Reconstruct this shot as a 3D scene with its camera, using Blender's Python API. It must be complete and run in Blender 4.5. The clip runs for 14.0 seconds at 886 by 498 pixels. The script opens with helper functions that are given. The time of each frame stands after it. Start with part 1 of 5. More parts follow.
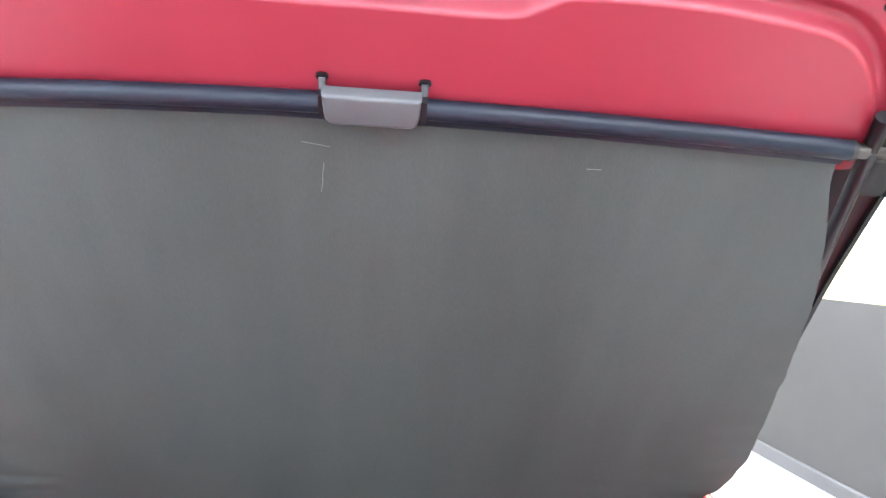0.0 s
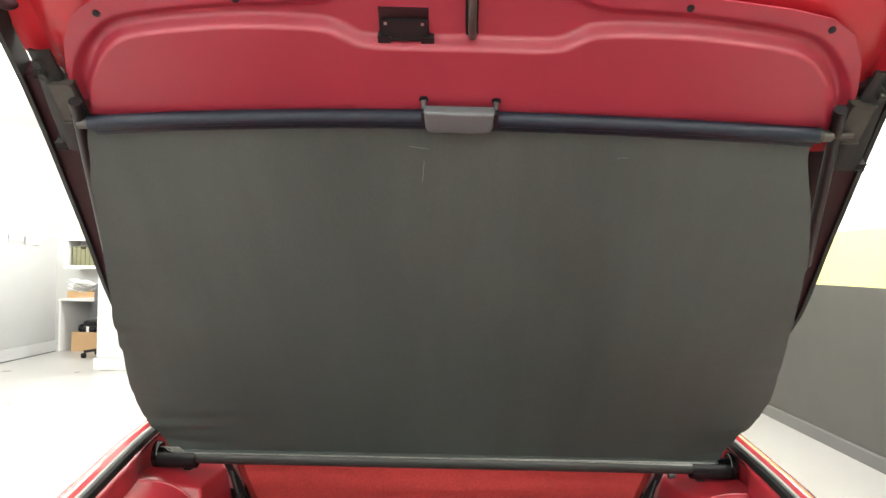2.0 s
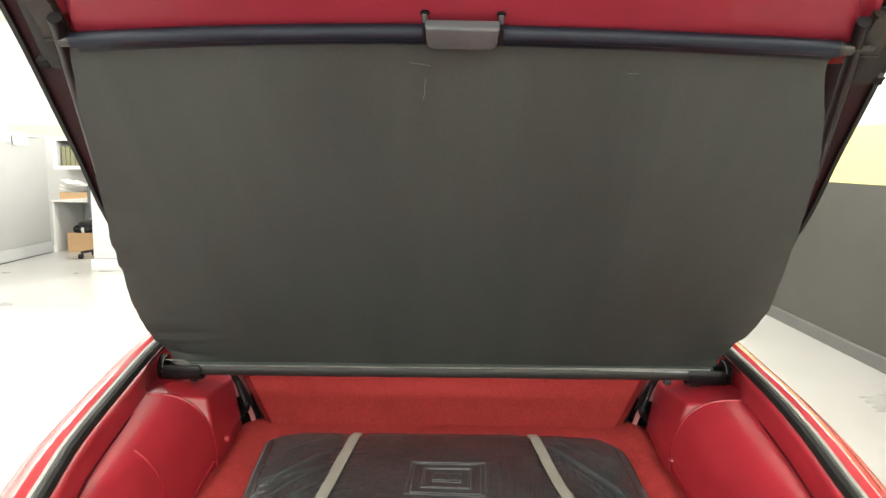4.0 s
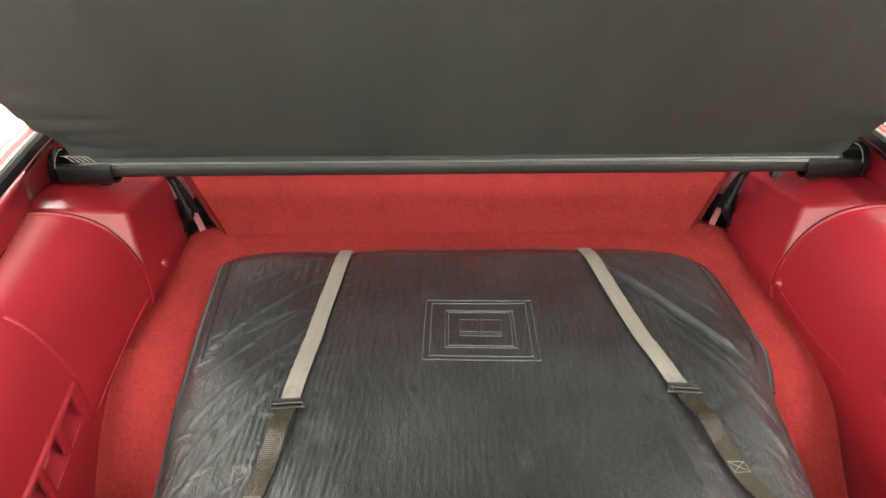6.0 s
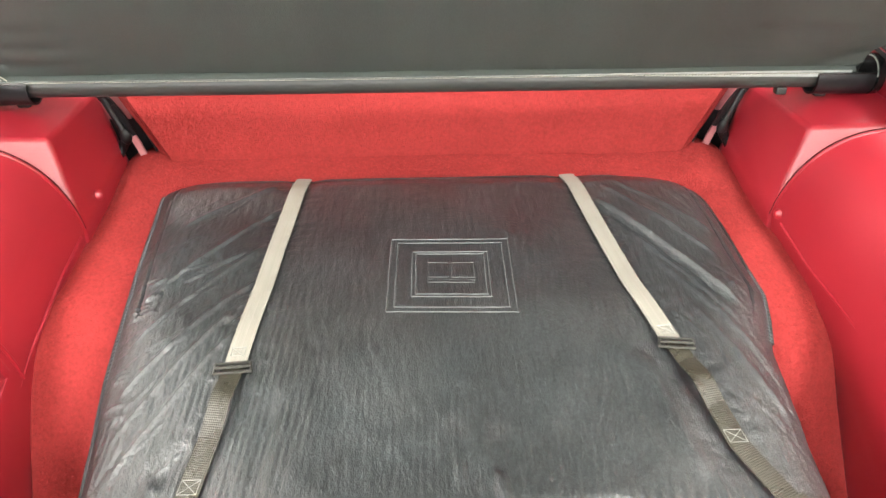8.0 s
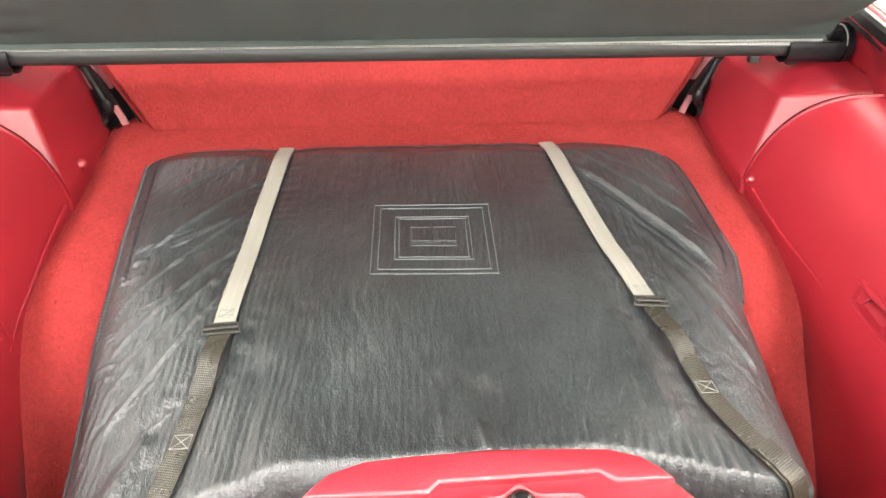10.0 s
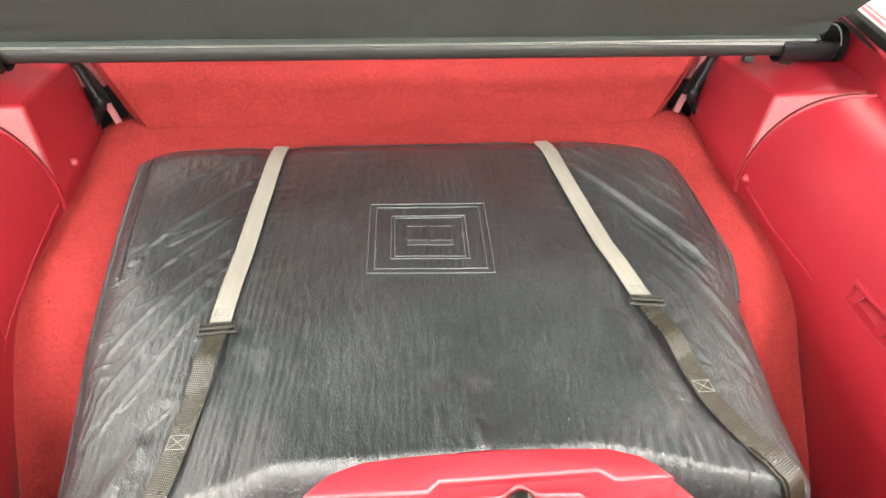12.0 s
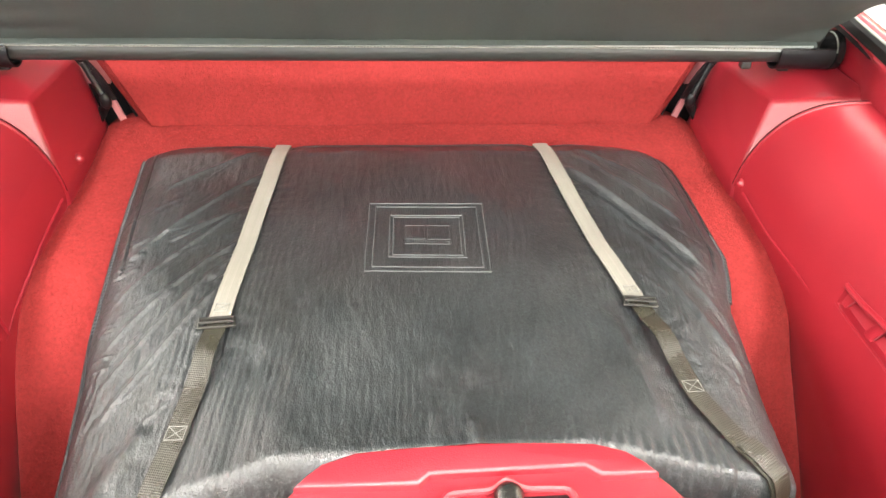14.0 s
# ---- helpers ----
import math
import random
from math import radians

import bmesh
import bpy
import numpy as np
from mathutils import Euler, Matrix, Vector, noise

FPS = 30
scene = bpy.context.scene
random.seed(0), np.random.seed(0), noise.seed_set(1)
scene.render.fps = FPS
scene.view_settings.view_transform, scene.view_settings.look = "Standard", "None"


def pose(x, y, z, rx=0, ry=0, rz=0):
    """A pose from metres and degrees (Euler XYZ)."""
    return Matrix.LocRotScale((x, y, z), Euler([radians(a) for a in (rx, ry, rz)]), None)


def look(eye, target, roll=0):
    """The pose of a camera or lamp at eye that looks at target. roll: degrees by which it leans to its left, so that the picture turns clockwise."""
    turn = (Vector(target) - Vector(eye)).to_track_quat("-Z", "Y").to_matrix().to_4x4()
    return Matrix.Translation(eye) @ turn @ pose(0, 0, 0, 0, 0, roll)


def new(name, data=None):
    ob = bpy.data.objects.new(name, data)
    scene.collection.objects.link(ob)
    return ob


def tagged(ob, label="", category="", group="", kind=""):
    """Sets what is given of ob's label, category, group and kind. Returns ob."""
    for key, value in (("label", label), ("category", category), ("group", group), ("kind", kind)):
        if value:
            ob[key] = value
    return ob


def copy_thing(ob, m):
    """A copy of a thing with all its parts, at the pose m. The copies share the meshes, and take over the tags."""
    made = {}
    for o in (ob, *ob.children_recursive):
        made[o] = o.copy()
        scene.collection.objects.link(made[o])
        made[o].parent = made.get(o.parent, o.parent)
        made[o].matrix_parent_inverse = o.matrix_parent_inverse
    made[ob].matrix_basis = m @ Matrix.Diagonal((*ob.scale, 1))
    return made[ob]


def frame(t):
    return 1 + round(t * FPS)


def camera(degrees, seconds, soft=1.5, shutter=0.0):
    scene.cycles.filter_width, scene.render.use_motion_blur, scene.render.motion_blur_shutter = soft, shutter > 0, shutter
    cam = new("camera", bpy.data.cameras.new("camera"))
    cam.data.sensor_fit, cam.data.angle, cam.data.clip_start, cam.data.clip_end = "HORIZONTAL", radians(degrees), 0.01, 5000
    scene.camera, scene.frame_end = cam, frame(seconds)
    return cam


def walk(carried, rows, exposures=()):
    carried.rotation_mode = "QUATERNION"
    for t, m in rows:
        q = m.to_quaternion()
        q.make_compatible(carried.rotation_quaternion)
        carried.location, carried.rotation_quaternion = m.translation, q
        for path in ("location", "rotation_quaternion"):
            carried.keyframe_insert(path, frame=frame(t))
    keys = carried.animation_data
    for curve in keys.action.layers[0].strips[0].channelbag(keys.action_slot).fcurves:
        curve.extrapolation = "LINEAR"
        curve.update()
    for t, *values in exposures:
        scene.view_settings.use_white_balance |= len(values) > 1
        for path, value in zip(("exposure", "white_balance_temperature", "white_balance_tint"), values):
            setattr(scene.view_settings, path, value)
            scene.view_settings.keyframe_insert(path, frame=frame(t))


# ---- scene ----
cam = camera(62.3, 14.0)
PATH = [
    (0, (0.059, 0.211, 1.38), (0.187, 2.207, 1.395), 2.5),
    (0.1, (0.060, 0.145, 1.363), (0.158, 2.142, 1.404), 2.2),
    (0.2, (0.056, 0.095, 1.357), (0.151, 2.092, 1.406), 2.0),
    (0.3, (0.055, 0.056, 1.354), (0.144, 2.054, 1.406), 1.9),
    (0.5, (0.062, -0.003, 1.345), (0.144, 1.994, 1.4), 1.6),
    (1, (0.092, -0.067, 1.328), (0.13, 1.931, 1.391), 1.3),
    (1.5, (0.064, -0.094, 1.331), (0.041, 1.905, 1.389), 1.0),
    (2, (0.033, -0.083, 1.321), (-0.013, 1.916, 1.36), 0.9),
    (2.5, (0.029, -0.077, 1.321), (-0.012, 1.918, 1.183), 0.8),
    (2.7, (0.027, -0.077, 1.324), (-0.006, 1.915, 1.154), 0.8),
    (4.8, (0.001, -0.011, 1.371), (-0.011, 1.971, 1.103), -0.1),
    (5, (-0.017, 0.049, 1.343), (-0.013, 2.027, 1.052), -0.1),
    (5.5, (-0.021, 0.273, 1.31), (0.008, 2.173, 0.687), 0.0),
    (6, (-0.057, 0.453, 1.29), (-0.016, 2.235, 0.384), 0.0),
    (6.5, (-0.082, 0.563, 1.292), (-0.03, 2.286, 0.277), 0.1),
    (7, (-0.071, 0.593, 1.284), (-0.007, 2.287, 0.222), 0.2),
    (7.5, (-0.048, 0.591, 1.282), (0.031, 2.257, 0.179), 0.4),
    (8, (-0.038, 0.575, 1.279), (0.055, 2.211, 0.132), 0.5),
    (8.5, (-0.034, 0.558, 1.283), (0.075, 2.172, 0.107), 0.7),
    (9, (-0.035, 0.548, 1.278), (0.088, 2.152, 0.09), 0.8),
    (11.5, (-0.049, 0.548, 1.277), (0.113, 2.143, 0.081), 1.7),
    (12, (-0.047, 0.55, 1.277), (0.119, 2.144, 0.08), 1.7),
    (12.5, (-0.044, 0.548, 1.276), (0.124, 2.143, 0.081), 1.9),
    (13, (-0.046, 0.545, 1.28), (0.124, 2.141, 0.087), 2.0),
    (13.5, (-0.048, 0.544, 1.278), (0.119, 2.14, 0.084), 2.3),
    (14, (-0.042, 0.537, 1.283), (0.118, 2.134, 0.089), 2.4),
]
EXPOSURES = [(0, 0.6, 5500, 16), (0.3, 0.5, 5500, 16), (0.5, 0.32, 5600, 15), (1, -0.35, 6200, 11), (1.5, -0.45, 6450, 9), (2, -0.34, 6450, 9), (2.5, -0.36, 6450, 9), (5, -0.53, 6750, 7), (5.5, -0.24, 6800, 7.5), (6, -0.14, 6720, 9), (6.5, -0.18, 6500, 10),
             (7, 0.15, 6500, 10), (7.5, 0.55, 6500, 10), (8, 0.68, 6450, 10), (9, 0.71, 6450, 11), (14, 0.71, 6550, 11)]
walk(cam, [(t, look(eye, target, roll)) for t, eye, target, roll in PATH], EXPOSURES)

# ---- light and exposure ----
world = bpy.data.worlds.new("room_air")
world.use_nodes = True
world.node_tree.nodes["Background"].inputs[0].default_value = (0.95, 0.97, 1.0, 1)
world.node_tree.nodes["Background"].inputs[1].default_value = 0.05
scene.world = world

CEILING = 3.7
LAMP_POWER = 230.0
ADDED_DAYLIGHT = 115.0
LAMPS = [(x, y) for x in (-6.7, -4.0, -1.3, 1.4) for y in (-0.2, 4.6, 9.2)] + [(-4.0, -3.8), (1.4, -3.8)]


# ---- helpers of this scene ----
def mesh_of(bm, name):
    bm.normal_update()
    bmesh.ops.recalc_face_normals(bm, faces=bm.faces)
    if len(bm.faces) < 5000 and all(e.is_manifold for e in bm.edges) and bm.calc_volume(signed=True) < 0:
        bmesh.ops.reverse_faces(bm, faces=bm.faces)
    me = bpy.data.meshes.new(name)
    bm.to_mesh(me)
    bm.free()
    return me


def finish(ob, mat, smooth=True):
    ob.data.materials.append(mat)
    if smooth:
        ob.data.polygons.foreach_set("use_smooth", [True] * len(ob.data.polygons))
        ob.data.set_sharp_from_angle(angle=radians(40))
    return ob


def part(name, bm, mat, parent=None, label="", smooth=True):
    """Links a bmesh as one mesh object, under its thing or part."""
    ob = finish(new(name, mesh_of(bm, name)), mat, smooth)
    if parent is not None:
        ob.parent = parent
    return tagged(ob, label) if label else ob


def empty(name, label, category, group="", kind=""):
    return tagged(new(name), label, category, group, kind)


def box(bm, lo, hi, bevel=0.0, seg=2):
    """A box from corner to corner, with rounded edges."""
    made = bmesh.ops.create_cube(bm, size=1.0)["verts"]
    for v in made:
        v.co = Vector([l + (c + 0.5) * (h - l) for c, l, h in zip(v.co, lo, hi)])
    if bevel:
        edges = list({e for v in made for e in v.link_edges})
        bmesh.ops.bevel(bm, geom=edges, offset=bevel, segments=seg, affect="EDGES", profile=0.5)
    return bm


def boxes(*items, bevel=0.0):
    bm = bmesh.new()
    for lo, hi in items:
        box(bm, lo, hi, bevel)
    return bm


def sheet(rows, thick=0.0, back=None):
    """A skin over rows of points; thick sets a second skin behind it, on the side that back points to."""
    bm = bmesh.new()
    n, m = len(rows[0]), len(rows)
    grid = [[bm.verts.new(p) for p in row] for row in rows]
    for a, b in zip(grid, grid[1:]):
        for i in range(n - 1):
            bm.faces.new((a[i], a[i + 1], b[i + 1], b[i]))
    if thick:
        off = Vector(back or (0, 0, -1)).normalized() * thick
        rear = [[bm.verts.new(Vector(p) + off) for p in row] for row in rows]
        for a, b in zip(rear, rear[1:]):
            for i in range(n - 1):
                bm.faces.new((a[i + 1], a[i], b[i], b[i + 1]))
        rim = [(0, i) for i in range(n)] + [(j, n - 1) for j in range(1, m)] + [(m - 1, i) for i in range(n - 2, -1, -1)] + [(j, 0) for j in range(m - 2, 0, -1)]
        for (p, q), (r, s) in zip(rim, rim[1:] + rim[:1]):
            bm.faces.new((grid[p][q], rear[p][q], rear[r][s], grid[r][s]))
    return bm


def sweep(path, profile, side=None, caps=True, bm=None):
    """A profile (across, up) carried along a path; side is the way that 'across' points."""
    bm = bm or bmesh.new()
    path = [Vector(p) for p in path]
    rings = []
    for i, p in enumerate(path):
        ahead = (path[min(i + 1, len(path) - 1)] - path[max(i - 1, 0)]).normalized()
        ref = Vector(side) if side else (Vector((0, 0, 1)) if abs(ahead.z) < 0.9 else Vector((0, 1, 0)))
        across = (ref - ref.dot(ahead) * ahead).normalized() if side else ahead.cross(ref).normalized()
        up = across.cross(ahead).normalized()
        if up.z < 0 and side:
            up = -up
        rings.append([bm.verts.new(p + across * a + up * b) for a, b in profile])
    n = len(profile)
    for a, b in zip(rings, rings[1:]):
        for i in range(n):
            k = (i + 1) % n
            bm.faces.new((a[i], a[k], b[k], b[i]))
    if caps:
        bm.faces.new(rings[0])
        bm.faces.new(rings[-1][::-1])
    return bm


def ring(r, n=14, sx=1.0, sy=1.0):
    return [(r * sx * math.cos(2 * math.pi * i / n), r * sy * math.sin(2 * math.pi * i / n)) for i in range(n)]


def tube(path, r, n=12, bm=None):
    return sweep(path, ring(r, n), bm=bm)


def smooth_path(points, steps=8):
    """A rounded line through a few points."""
    pts = [Vector(p) for p in points]
    pts = [2 * pts[0] - pts[1]] + pts + [2 * pts[-1] - pts[-2]]
    out = []
    for i in range(1, len(pts) - 2):
        a, b, c, d = pts[i - 1:i + 3]
        for k in range(steps):
            t = k / steps
            out.append(0.5 * (2 * b + (c - a) * t + (2 * a - 5 * b + 4 * c - d) * t * t + (3 * b - 3 * c + d - a) * t ** 3))
    return out + [pts[-2]]


def table(x, rows):
    return float(np.interp(x, [r[0] for r in rows], [r[1] for r in rows]))


def step(x, a, b):
    t = min(max((x - a) / (b - a), 0.0), 1.0)
    return t * t * (3 - 2 * t)


# ---- materials ----
def material(name, colour, rough=0.5, metal=0.0, coat=0.0, spread=0.12, scale=6.0, grain=0.0, grain_scale=400.0, stretch=(1, 1, 1), rough_var=0.1, spec=0.5, soil_or_glow=None, patch_amount=0.3, sheen=0.0, wave=0.0):
    """A surface with broad unevenness, fine grain and changing gloss. A second colour, in patches, serves as dirt or as
    painted glow.
    """
    m = bpy.data.materials.new(name)
    m.use_nodes = True
    nt = m.node_tree
    n, l = nt.nodes, nt.links
    b = n["Principled BSDF"]
    co = n.new("ShaderNodeTexCoord")
    mp = n.new("ShaderNodeMapping")
    mp.inputs["Scale"].default_value = stretch
    l.new(co.outputs["Object"], mp.inputs[0])
    big = n.new("ShaderNodeTexNoise")
    big.inputs["Scale"].default_value, big.inputs["Detail"].default_value, big.inputs["Roughness"].default_value = scale, 6, 0.6
    l.new(mp.outputs[0], big.inputs["Vector"])
    fine = n.new("ShaderNodeTexNoise")
    fine.inputs["Scale"].default_value, fine.inputs["Detail"].default_value, fine.inputs["Roughness"].default_value = grain_scale, 3, 0.6
    l.new(mp.outputs[0], fine.inputs["Vector"])
    ramp = n.new("ShaderNodeValToRGB")
    lo, hi = [tuple(min(c * k, 1) for c in colour) + (1,) for k in (1 - spread, 1 + spread)]
    ramp.color_ramp.elements[0].position, ramp.color_ramp.elements[1].position = 0.3, 0.7
    ramp.color_ramp.elements[0].color, ramp.color_ramp.elements[1].color = lo, hi
    mixv = n.new("ShaderNodeMath")
    mixv.operation = "MULTIPLY_ADD"
    mixv.inputs[1].default_value, mixv.inputs[2].default_value = 0.35, 0.0
    add = n.new("ShaderNodeMath")
    add.operation = "ADD"
    l.new(fine.outputs["Fac"], mixv.inputs[0])
    scale_big = n.new("ShaderNodeMath")
    scale_big.operation = "MULTIPLY"
    scale_big.inputs[1].default_value = 0.65
    l.new(big.outputs["Fac"], scale_big.inputs[0])
    l.new(scale_big.outputs[0], add.inputs[0])
    l.new(mixv.outputs[0], add.inputs[1])
    l.new(add.outputs[0], ramp.inputs[0])
    out = ramp.outputs[0]
    if soil_or_glow:
        patch = n.new("ShaderNodeTexNoise")
        patch.inputs["Scale"].default_value, patch.inputs["Detail"].default_value = scale * 0.6, 8
        l.new(co.outputs["Object"], patch.inputs["Vector"])
        pr = n.new("ShaderNodeMapRange")
        pr.inputs["From Min"].default_value, pr.inputs["From Max"].default_value, pr.inputs["To Max"].default_value = 0.48, 0.72, patch_amount
        l.new(patch.outputs["Fac"], pr.inputs["Value"])
        mx = n.new("ShaderNodeMix")
        mx.data_type = "RGBA"
        l.new(pr.outputs[0], mx.inputs["Factor"])
        l.new(out, mx.inputs["A"])
        mx.inputs["B"].default_value = (*soil_or_glow, 1)
        out = mx.outputs["Result"]
    l.new(out, b.inputs["Base Color"])
    mr = n.new("ShaderNodeMapRange")
    mr.inputs["To Min"].default_value, mr.inputs["To Max"].default_value = max(rough - rough_var, 0.03), min(rough + rough_var, 1)
    l.new(big.outputs["Fac"], mr.inputs["Value"])
    l.new(mr.outputs[0], b.inputs["Roughness"])
    b.inputs["Metallic"].default_value = metal
    b.inputs["Coat Weight"].default_value = coat
    b.inputs["Coat Roughness"].default_value = 0.06
    b.inputs["Specular IOR Level"].default_value = spec
    b.inputs["Sheen Weight"].default_value = sheen
    last = None
    if wave:
        wv = n.new("ShaderNodeTexNoise")
        wv.inputs["Scale"].default_value, wv.inputs["Detail"].default_value = scale * 6, 5
        l.new(mp.outputs[0], wv.inputs["Vector"])
        bw = n.new("ShaderNodeBump")
        bw.inputs["Strength"].default_value, bw.inputs["Distance"].default_value = 0.6, wave
        l.new(wv.outputs["Fac"], bw.inputs["Height"])
        last = bw.outputs[0]
    if grain:
        bp = n.new("ShaderNodeBump")
        bp.inputs["Strength"].default_value, bp.inputs["Distance"].default_value = 0.7, grain
        l.new(fine.outputs["Fac"], bp.inputs["Height"])
        if last:
            l.new(last, bp.inputs["Normal"])
        last = bp.outputs[0]
    if last:
        l.new(last, b.inputs["Normal"])
    return m


def woven(name, colour, dark, across, along, rough=0.6, depth=0.0004):
    """A weave of ribs across and along."""
    m = material(name, colour, rough=rough, spread=0.15, scale=20, grain=0.0002, grain_scale=900)
    n, l = m.node_tree.nodes, m.node_tree.links
    b = n["Principled BSDF"]
    uv = n.new("ShaderNodeUVMap")
    mp = n.new("ShaderNodeMapping")
    mp.inputs["Scale"].default_value = (across, along, 1)
    l.new(uv.outputs[0], mp.inputs[0])
    ch = n.new("ShaderNodeTexVoronoi")
    ch.inputs["Scale"].default_value, ch.inputs["Randomness"].default_value = 1.0, 0.15
    l.new(mp.outputs[0], ch.inputs["Vector"])
    mx = n.new("ShaderNodeMix")
    mx.data_type = "RGBA"
    rng = n.new("ShaderNodeMapRange")
    rng.inputs["From Min"].default_value, rng.inputs["From Max"].default_value = 0.25, 0.65
    l.new(ch.outputs["Distance"], rng.inputs["Value"])
    l.new(rng.outputs[0], mx.inputs["Factor"])
    l.new(b.inputs["Base Color"].links[0].from_socket, mx.inputs["A"])
    mx.inputs["B"].default_value = (*dark, 1)
    l.new(mx.outputs["Result"], b.inputs["Base Color"])
    bp = n.new("ShaderNodeBump")
    bp.invert = True
    bp.inputs["Strength"].default_value, bp.inputs["Distance"].default_value = 1.0, depth
    l.new(ch.outputs["Distance"], bp.inputs["Height"])
    l.new(bp.outputs[0], b.inputs["Normal"])
    return m


def leatherette(name):
    """Black leatherette: pebbled grain, fine ribs along the bag, rubbed patches and a little dust."""
    m = material(name, (0.0155, 0.0185, 0.0195), rough=0.34, spread=0.55, scale=9, rough_var=0.06, spec=0.9, coat=0.35, soil_or_glow=(0.060, 0.052, 0.047), patch_amount=0.16)
    n, l = m.node_tree.nodes, m.node_tree.links
    b = n["Principled BSDF"]
    co = n.new("ShaderNodeTexCoord")

    def noise_at(stretch, scale, detail, rough=0.6):
        mp, tx = n.new("ShaderNodeMapping"), n.new("ShaderNodeTexNoise")
        mp.inputs["Scale"].default_value = stretch
        tx.inputs["Scale"].default_value, tx.inputs["Detail"].default_value, tx.inputs["Roughness"].default_value = scale, detail, rough
        l.new(co.outputs["Object"], mp.inputs[0])
        l.new(mp.outputs[0], tx.inputs["Vector"])
        return tx.outputs["Fac"]

    cells = n.new("ShaderNodeTexVoronoi")
    cells.inputs["Scale"].default_value = 430
    l.new(co.outputs["Object"], cells.inputs["Vector"])
    last = None
    for height, distance, strength in ((noise_at((1.0, 0.10, 0.3), 130, 3), 0.0016, 0.6), (noise_at((1, 0.45, 1), 430, 3, 0.7), 0.0014, 0.85), (cells.outputs["Distance"], 0.0004, 0.5)):
        bp = n.new("ShaderNodeBump")
        bp.inputs["Strength"].default_value, bp.inputs["Distance"].default_value = strength, distance
        l.new(height, bp.inputs["Height"])
        if last:
            l.new(last, bp.inputs["Normal"])
        last = bp.outputs[0]
    l.new(last, b.inputs["Normal"])
    l.new(last, b.inputs["Coat Normal"])
    b.inputs["Coat Roughness"].default_value = 0.33
    speck = n.new("ShaderNodeMapRange")
    speck.inputs["From Min"].default_value, speck.inputs["From Max"].default_value = 0.32, 0.70
    speck.inputs["To Min"].default_value, speck.inputs["To Max"].default_value = 0.15, 2.3
    l.new(noise_at((1, 0.6, 1), 400, 4, 0.8), speck.inputs["Value"])
    worn = n.new("ShaderNodeHueSaturation")
    l.new(speck.outputs[0], worn.inputs["Value"])
    l.new(b.inputs["Base Color"].links[0].from_socket, worn.inputs["Color"])
    l.new(worn.outputs[0], b.inputs["Base Color"])
    rub = n.new("ShaderNodeMapRange")
    rub.inputs["From Min"].default_value, rub.inputs["From Max"].default_value = 0.3, 0.7
    rub.inputs["To Min"].default_value, rub.inputs["To Max"].default_value = 0.27, 0.45
    l.new(noise_at((1, 0.6, 1), 420, 5, 0.75), rub.inputs["Value"])
    # a few dull dark spots, mostly painting the shade of the bag's dents
    total = None
    ragged = noise_at((1, 1, 1), 60, 4)
    for x, y, r in ((0.006, 1.051, 0.016), (0.042, 1.045, 0.015), (-0.135, 1.155, 0.016), (0.212, 1.131, 0.020), (-0.075, 1.15, 0.009), (0.02, 0.99, 0.010)):
        away = n.new("ShaderNodeVectorMath")
        away.operation = "DISTANCE"
        flat = n.new("ShaderNodeVectorMath")
        flat.operation = "MULTIPLY"
        flat.inputs[1].default_value = (1, 0.8, 0)
        away.inputs[1].default_value = (x, y * 0.8, 0)
        l.new(co.outputs["Object"], flat.inputs[0])
        l.new(flat.outputs[0], away.inputs[0])
        spot = n.new("ShaderNodeMapRange")
        spot.inputs["From Min"].default_value, spot.inputs["From Max"].default_value = r, r * 0.2
        l.new(away.outputs["Value"], spot.inputs["Value"])
        if total is None:
            total = spot.outputs[0]
        else:
            most = n.new("ShaderNodeMath")
            most.operation = "MAXIMUM"
            l.new(total, most.inputs[0])
            l.new(spot.outputs[0], most.inputs[1])
            total = most.outputs[0]
    torn = n.new("ShaderNodeMath")
    torn.operation, torn.use_clamp = "MULTIPLY", True
    edge = n.new("ShaderNodeMapRange")
    edge.inputs["From Min"].default_value, edge.inputs["From Max"].default_value, edge.inputs["To Max"].default_value = 0.35, 0.6, 1.3
    l.new(ragged, edge.inputs["Value"])
    l.new(total, torn.inputs[0])
    l.new(edge.outputs[0], torn.inputs[1])
    dull = n.new("ShaderNodeMath")
    dull.operation = "MULTIPLY_ADD"
    dull.inputs[1].default_value = 0.35
    l.new(torn.outputs[0], dull.inputs[0])
    l.new(rub.outputs[0], dull.inputs[2])
    l.new(dull.outputs[0], b.inputs["Roughness"])
    dent_shade = n.new("ShaderNodeMix")
    dent_shade.data_type = "RGBA"
    dent_shade.inputs["B"].default_value = (0.004, 0.004, 0.005, 1)
    l.new(torn.outputs[0], dent_shade.inputs["Factor"])
    l.new(worn.outputs[0], dent_shade.inputs["A"])
    l.new(dent_shade.outputs["Result"], b.inputs["Base Color"])
    return m


RED_VINYL = material("red_vinyl_plastic", (0.280, 0.0085, 0.0182), rough=0.47, grain=0.0005, grain_scale=620, spread=0.08, scale=5, rough_var=0.08, spec=0.7, coat=0.6)
RED_VINYL.node_tree.nodes["Principled BSDF"].inputs["Coat Roughness"].default_value = 0.31
RED_HATCH = material("red_hatch_plastic", (0.248, 0.0170, 0.033), rough=0.44, grain=0.0002, grain_scale=800, spread=0.08, scale=5, spec=0.65)
RED_PAINT = material("red_car_paint", (0.43, 0.009, 0.018), rough=0.5, coat=1.0, spread=0.03, scale=3, rough_var=0.04, spec=0.3)
RED_PAINT.node_tree.nodes["Principled BSDF"].inputs["Coat Roughness"].default_value = 0.015
